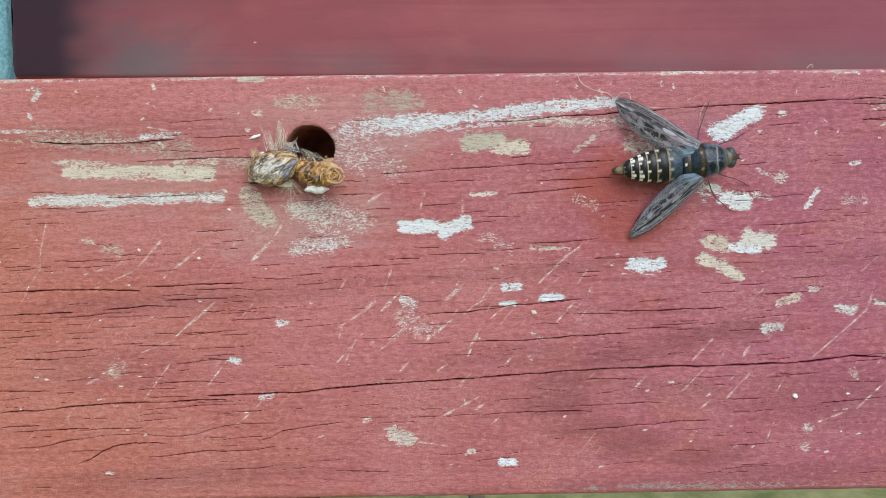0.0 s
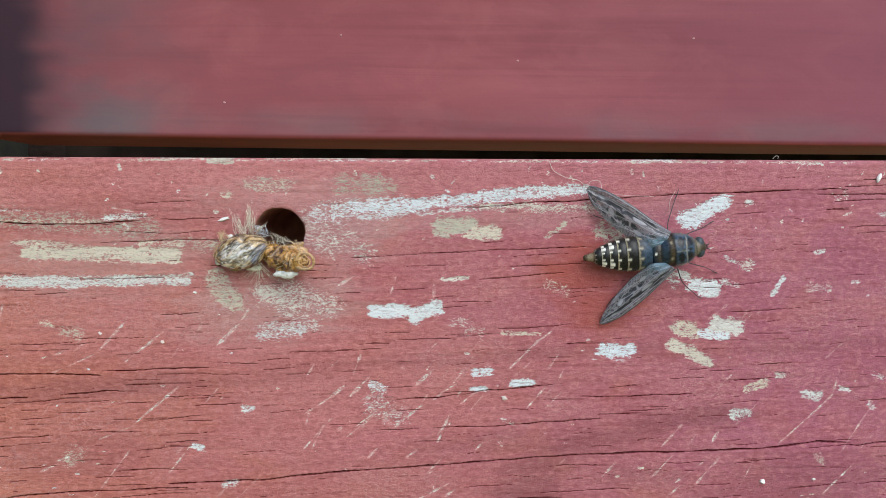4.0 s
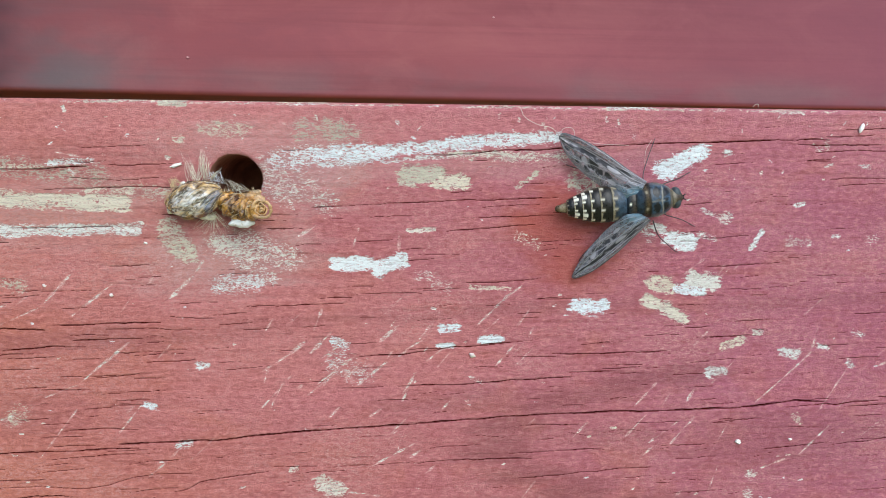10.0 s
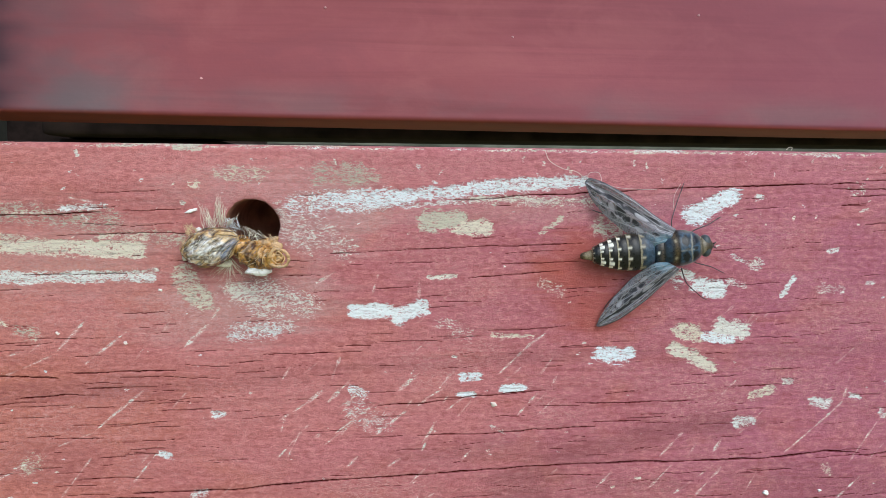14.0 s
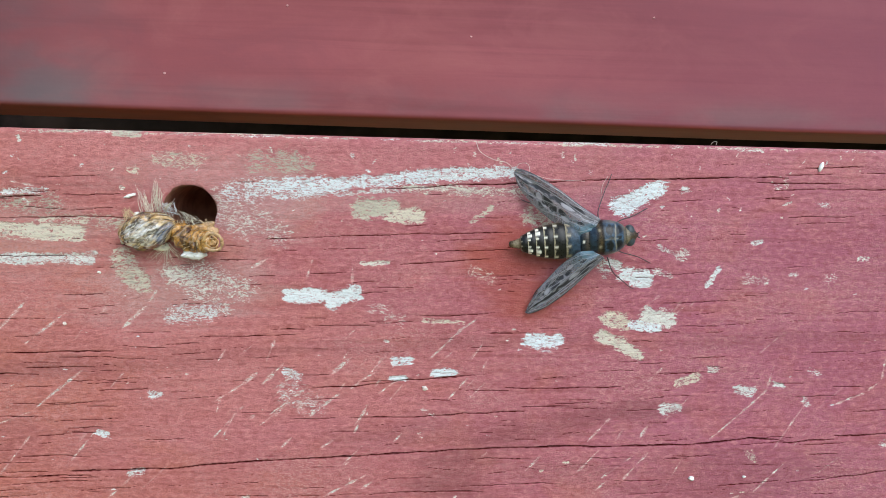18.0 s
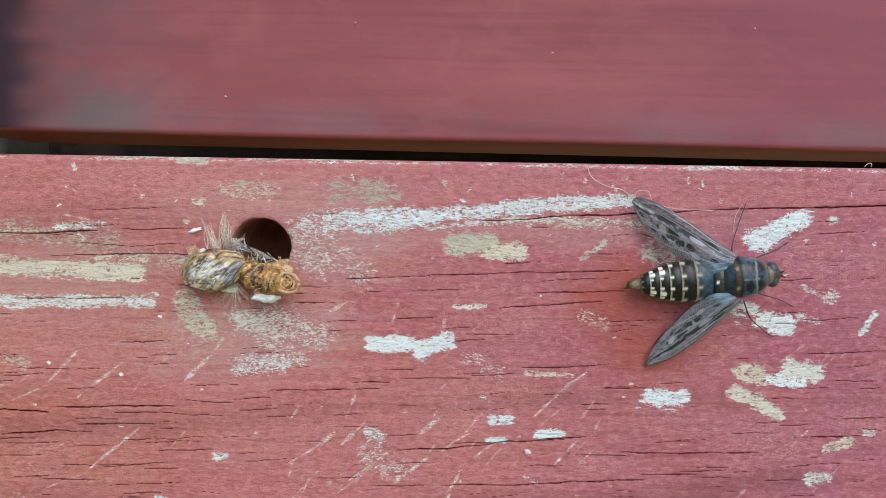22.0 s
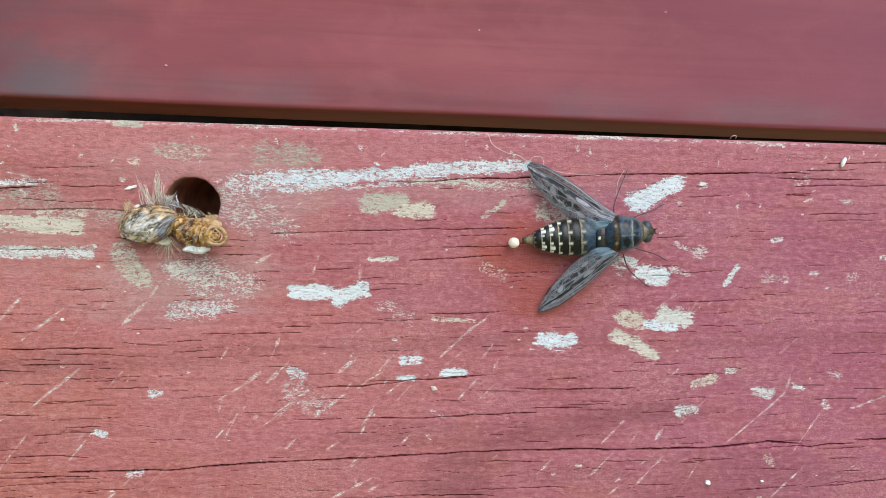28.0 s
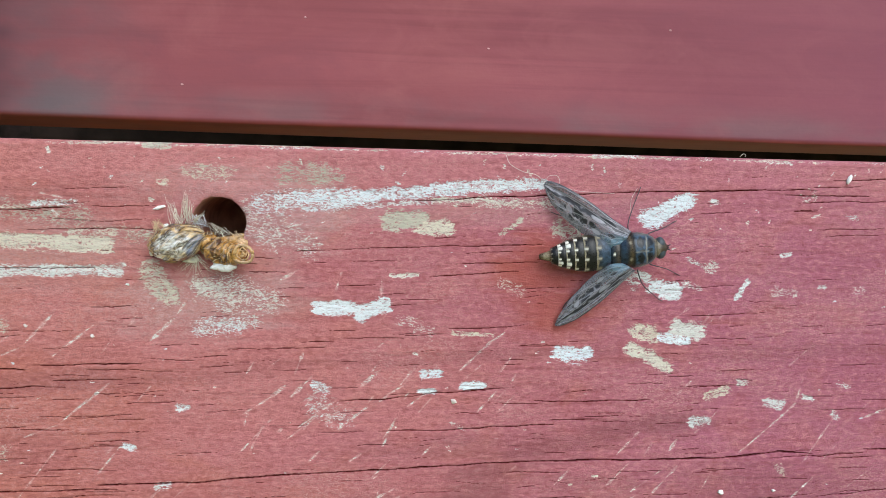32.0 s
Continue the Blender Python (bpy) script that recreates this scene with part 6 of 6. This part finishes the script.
ribs = surface("ribbed_body", 90, 56, cocoon_fn, AMBER, cocoon, fields=("pale",))
wraps(cocoon_fn, ribs, 16, 4, GOLD_HAIR, "fibre_coat", 0.12, 0.10, 0.00005, "golden fibres over the amber skin")
wraps(cocoon_fn, ribs, 7, 5, LEG, "fibre_coat", 0.06, 0.16, 0.00006, "dark fibres over the amber skin")
(ringc,) = local(cocoon, [(-22.4, -5.6, -20.3)])
for rr, tr in ((0.00166, 0.00034), (0.00105, 0.00016), (0.00066, 0.00015), (0.00026, 0.00022)):
    bm = bmesh.new()
    n = 26
    pts = [ringc + Vector((rr * math.cos(a), -0.0001 - 0.0003 * (rr > 0.001) + 0.00020 * math.cos(3 * a + rr * 5000), rr * math.sin(a))) * 1.0 + Vector((0.00016 * math.sin(2 * a + rr * 9000), 0, 0.00014 * math.cos(3 * a + rr * 7000))) for a in np.linspace(0, 2 * math.pi, n + 1)]
    tube(bm, pts, [tr * (0.9 + 0.2 * math.sin(2.3 * k)) for k in range(n + 1)], 8)
    ob = part("coil", bm, AMBER, ribs)
    ob.data.attributes.new("pale", "FLOAT", "POINT").data.foreach_set("value", np.full(len(ob.data.vertices), 0.55, np.float32))
(c,) = local(cocoon, [(-28.44, -1.4, -17.49)])
for k, (dx, dz, rx, rz, h) in enumerate([(-1.4, 0.2, 1.5, 0.7, 0.6), (0.6, -0.6, 1.9, 0.7, 0.9), (2.6, -0.5, 1.8, 0.8, 0.7), (4.2, 0.0, 1.4, 0.8, 0.5), (-0.6, -1.6, 1.6, 0.8, 1.2), (4.8, -1.3, 1.2, 1.1, 0.7), (1.8, -1.5, 1.6, 0.7, 1.4)]):
    q = c + Vector((dx / 1000, 0, dz / 1000))
    ob = part("crumpled_fold", flake_bm(outline(q, rx / 1000, rz / 1000, 10 + k, rough=0.5), q, h / 1000, 20 + k), AMBER, cocoon)
    ob.data.attributes.new("pale", "FLOAT", "POINT").data.foreach_set("value", np.full(len(ob.data.vertices), 0.1 + 0.1 * k, np.float32))
fan(cocoon, (-27.77, -1.6, -16.82), [(-29.83, -2.4, -14.57), (-28.47, -2.8, -14.99), (-26.61, -2.6, -15.76), (-24.81, -2, -17.05)], 46, 8, 12, material=PALE_HAIR, r=0.000032, label="pale fluff on the hole's rim")
fan(cocoon, (-24.88, -1.6, -17.72), [(-23.65, -1.4, -17.07), (-23.22, -1.6, -18.01), (-23.23, -1.8, -19.11)], 16, 9, 16)
fan(cocoon, (-29.81, -2.4, -17.11), [(-30.09, -3.8, -18.57), (-28.78, -4, -20.1), (-27.08, -4.6, -19.69)], 18, 10, 14)

fan(husk, (-31.98, -0.8, -14.72), [(-32.91, -1.6, -13.09), (-32.0, -2, -13.84), (-30.83, -2.2, -14.76), (-29.28, -2, -15.86)], 46, 12, 14, material=BLUISH, r=0.000045, label="bluish white fluff on the hole's rim")
crumb = base("white_flake", -27.34, 0, -22.99)
(c,) = local(crumb, [(-26.5, -3.4, -22.75)])
part("flake", flake_bm(outline(c, 0.0024, 0.0013, 31, 44, 0.35), c, 0.0010, 6), FLAKE, crumb)
tagged(crumb, "lumpy white waxy flake lodged under amber husk", "flake")


def grain(name, x, y, z, lx, lz, turn, label, mat=None):
    bm = bmesh.new()
    bmesh.ops.create_uvsphere(bm, u_segments=18, v_segments=12, radius=0.0005)
    for v in bm.verts:
        v.co = Vector((v.co.x * lx, v.co.y * min(lx, lz) * 0.9, v.co.z * lz)) * (1 + (0.10 if name == "seed" else 0.75) * noise.noise(v.co * 2600 + Vector((x, 0, z))))
    ob = part(name, bm, mat or WHITE_BIT)
    ob.matrix_basis = pose(x / 1000, y / 1000, (TOP + z) / 1000, 0, turn, 0)
    return tagged(ob, label, "seed" if name == "seed" else "speck")


grain("seed", 96.47, -0.35, -3.61, 2.1, 0.85, -68, "small white oval seed on the rail's face")
grain("speck", 72.86, -0.2, -68.01, 1.3, 0.8, 20, "tiny white chip on the rail")
grain("speck", -39.08, -0.3, -12.24, 2.1, 0.55, -16, "white papery chip beside the husk")
grain("speck", -37.93, -0.4, -15.67, 1.1, 0.6, -20, "tiny white chip on the rail")
grain("speck", -51.67, -0.2, -36.91, 0.8, 0.6, 20, "tiny pale chip on the rail", THREAD)
grain("speck", -45.11, -0.2, -26.95, 0.7, 0.45, 10, "tiny white chip on the rail")
grain("speck", 17.56, -0.2, -49.28, 1.2, 0.7, 15, "tiny pale chip on the rail", THREAD)
grain("speck", -63.93, -0.2, -35.09, 0.7, 0.5, 15, "tiny pale chip on the rail", THREAD)
grain("speck", 84.15, -0.2, -67.7, 0.7, 0.4, -10, "tiny pale chip on the rail")


for u, w in ((-22.9, 45.6), (34.0, 38.2), (92.0, 46.0), (-60.0, 24.0)):
    grain("speck", u, 89.9, w, 0.8, 0.6, 0, "tiny pale chip on the board behind", CHIP)


def fibre(pts, r, label):
    w = [Vector((x / 1000, y / 1000, (TOP + z) / 1000)) for x, y, z in pts]
    bm = bmesh.new()
    line = smooth_line(w, 8)
    tube(bm, line, [r] * len(line), 5)
    return tagged(part("fibre", bm, THREAD), label, "fibre")


fibre([(26.68, -0.2, -0.47), (27.57, -0.4, -2.32), (30.09, -0.5, -3.72), (32.74, -0.5, -4.32), (34.48, -0.5, -5.82)], 0.00006, "curled pale fibre above the fly's wing")
fibre([(34.46, -0.6, -6.28), (34.99, -1.2, -4.55), (36.72, -1.6, -4.5), (36.98, -2.4, -6.29), (36.03, -2.6, -7.2)], 0.00005, "looped pale fibre at the wing's tip")
fibre([(37.4, -0.4, -6.29), (41.42, -0.5, -7.27), (48.43, -0.3, -7.56)], 0.00004, "thin pale fibre lying along the grain")
fibre([(73.6, -0.1, 0.3), (74.1, -0.4, 0.85), (74.7, -0.3, 0.75), (74.7, -0.1, 0.3)], 0.00007, "loose fibre on the rail's edge")
fibre([(53.04, -0.3, -6.36), (51.92, -0.3, -8.51), (51.73, -0.3, -11.03)], 0.00004, "thin pale fibre lying along the grain")


def motions():
    x0, z0 = DROP_AT
    inside = (x0 + 9.0, -2.6, z0 + 0.4)
    out = (x0, -2.2, z0)
    # when each droplet comes out, when it is flicked off and how far it has gone a tenth of a second later
    for k, (ob, born, off, gone) in enumerate(zip(droplets, (26.3, 27.72, 28.55), (27.7, 28.5, 29.9), (70.0, 9.6, 15.5))):
        rows = [(0.0, inside), (born, inside), (born + 0.13, (x0 + 0.35, -2.2, z0)), (born + 0.7, out), (off - 0.1, out), (off, (x0 - 0.05, -2.2, z0)),
                (off + 0.1, (x0 - gone, -4.0, z0 + 0.5)), (off + 0.2, (x0 - 112, -16, z0 - 1)), (off + 0.4, (x0 - 200, -40, z0 - 60)),
                (off + 0.9, (x0 - 330 - 12 * k, -80, -TOP + 0.9)), (32.0, (x0 - 330 - 12 * k, -80, -TOP + 0.9))]
        if born + 0.7 > off - 0.15:
            rows.pop(3)
        walk(ob, [(t, pose(x / 1000, y / 1000, (TOP + z) / 1000)) for t, (x, y, z) in rows])


DROP_AT = (31.75, -20.64)
motions()
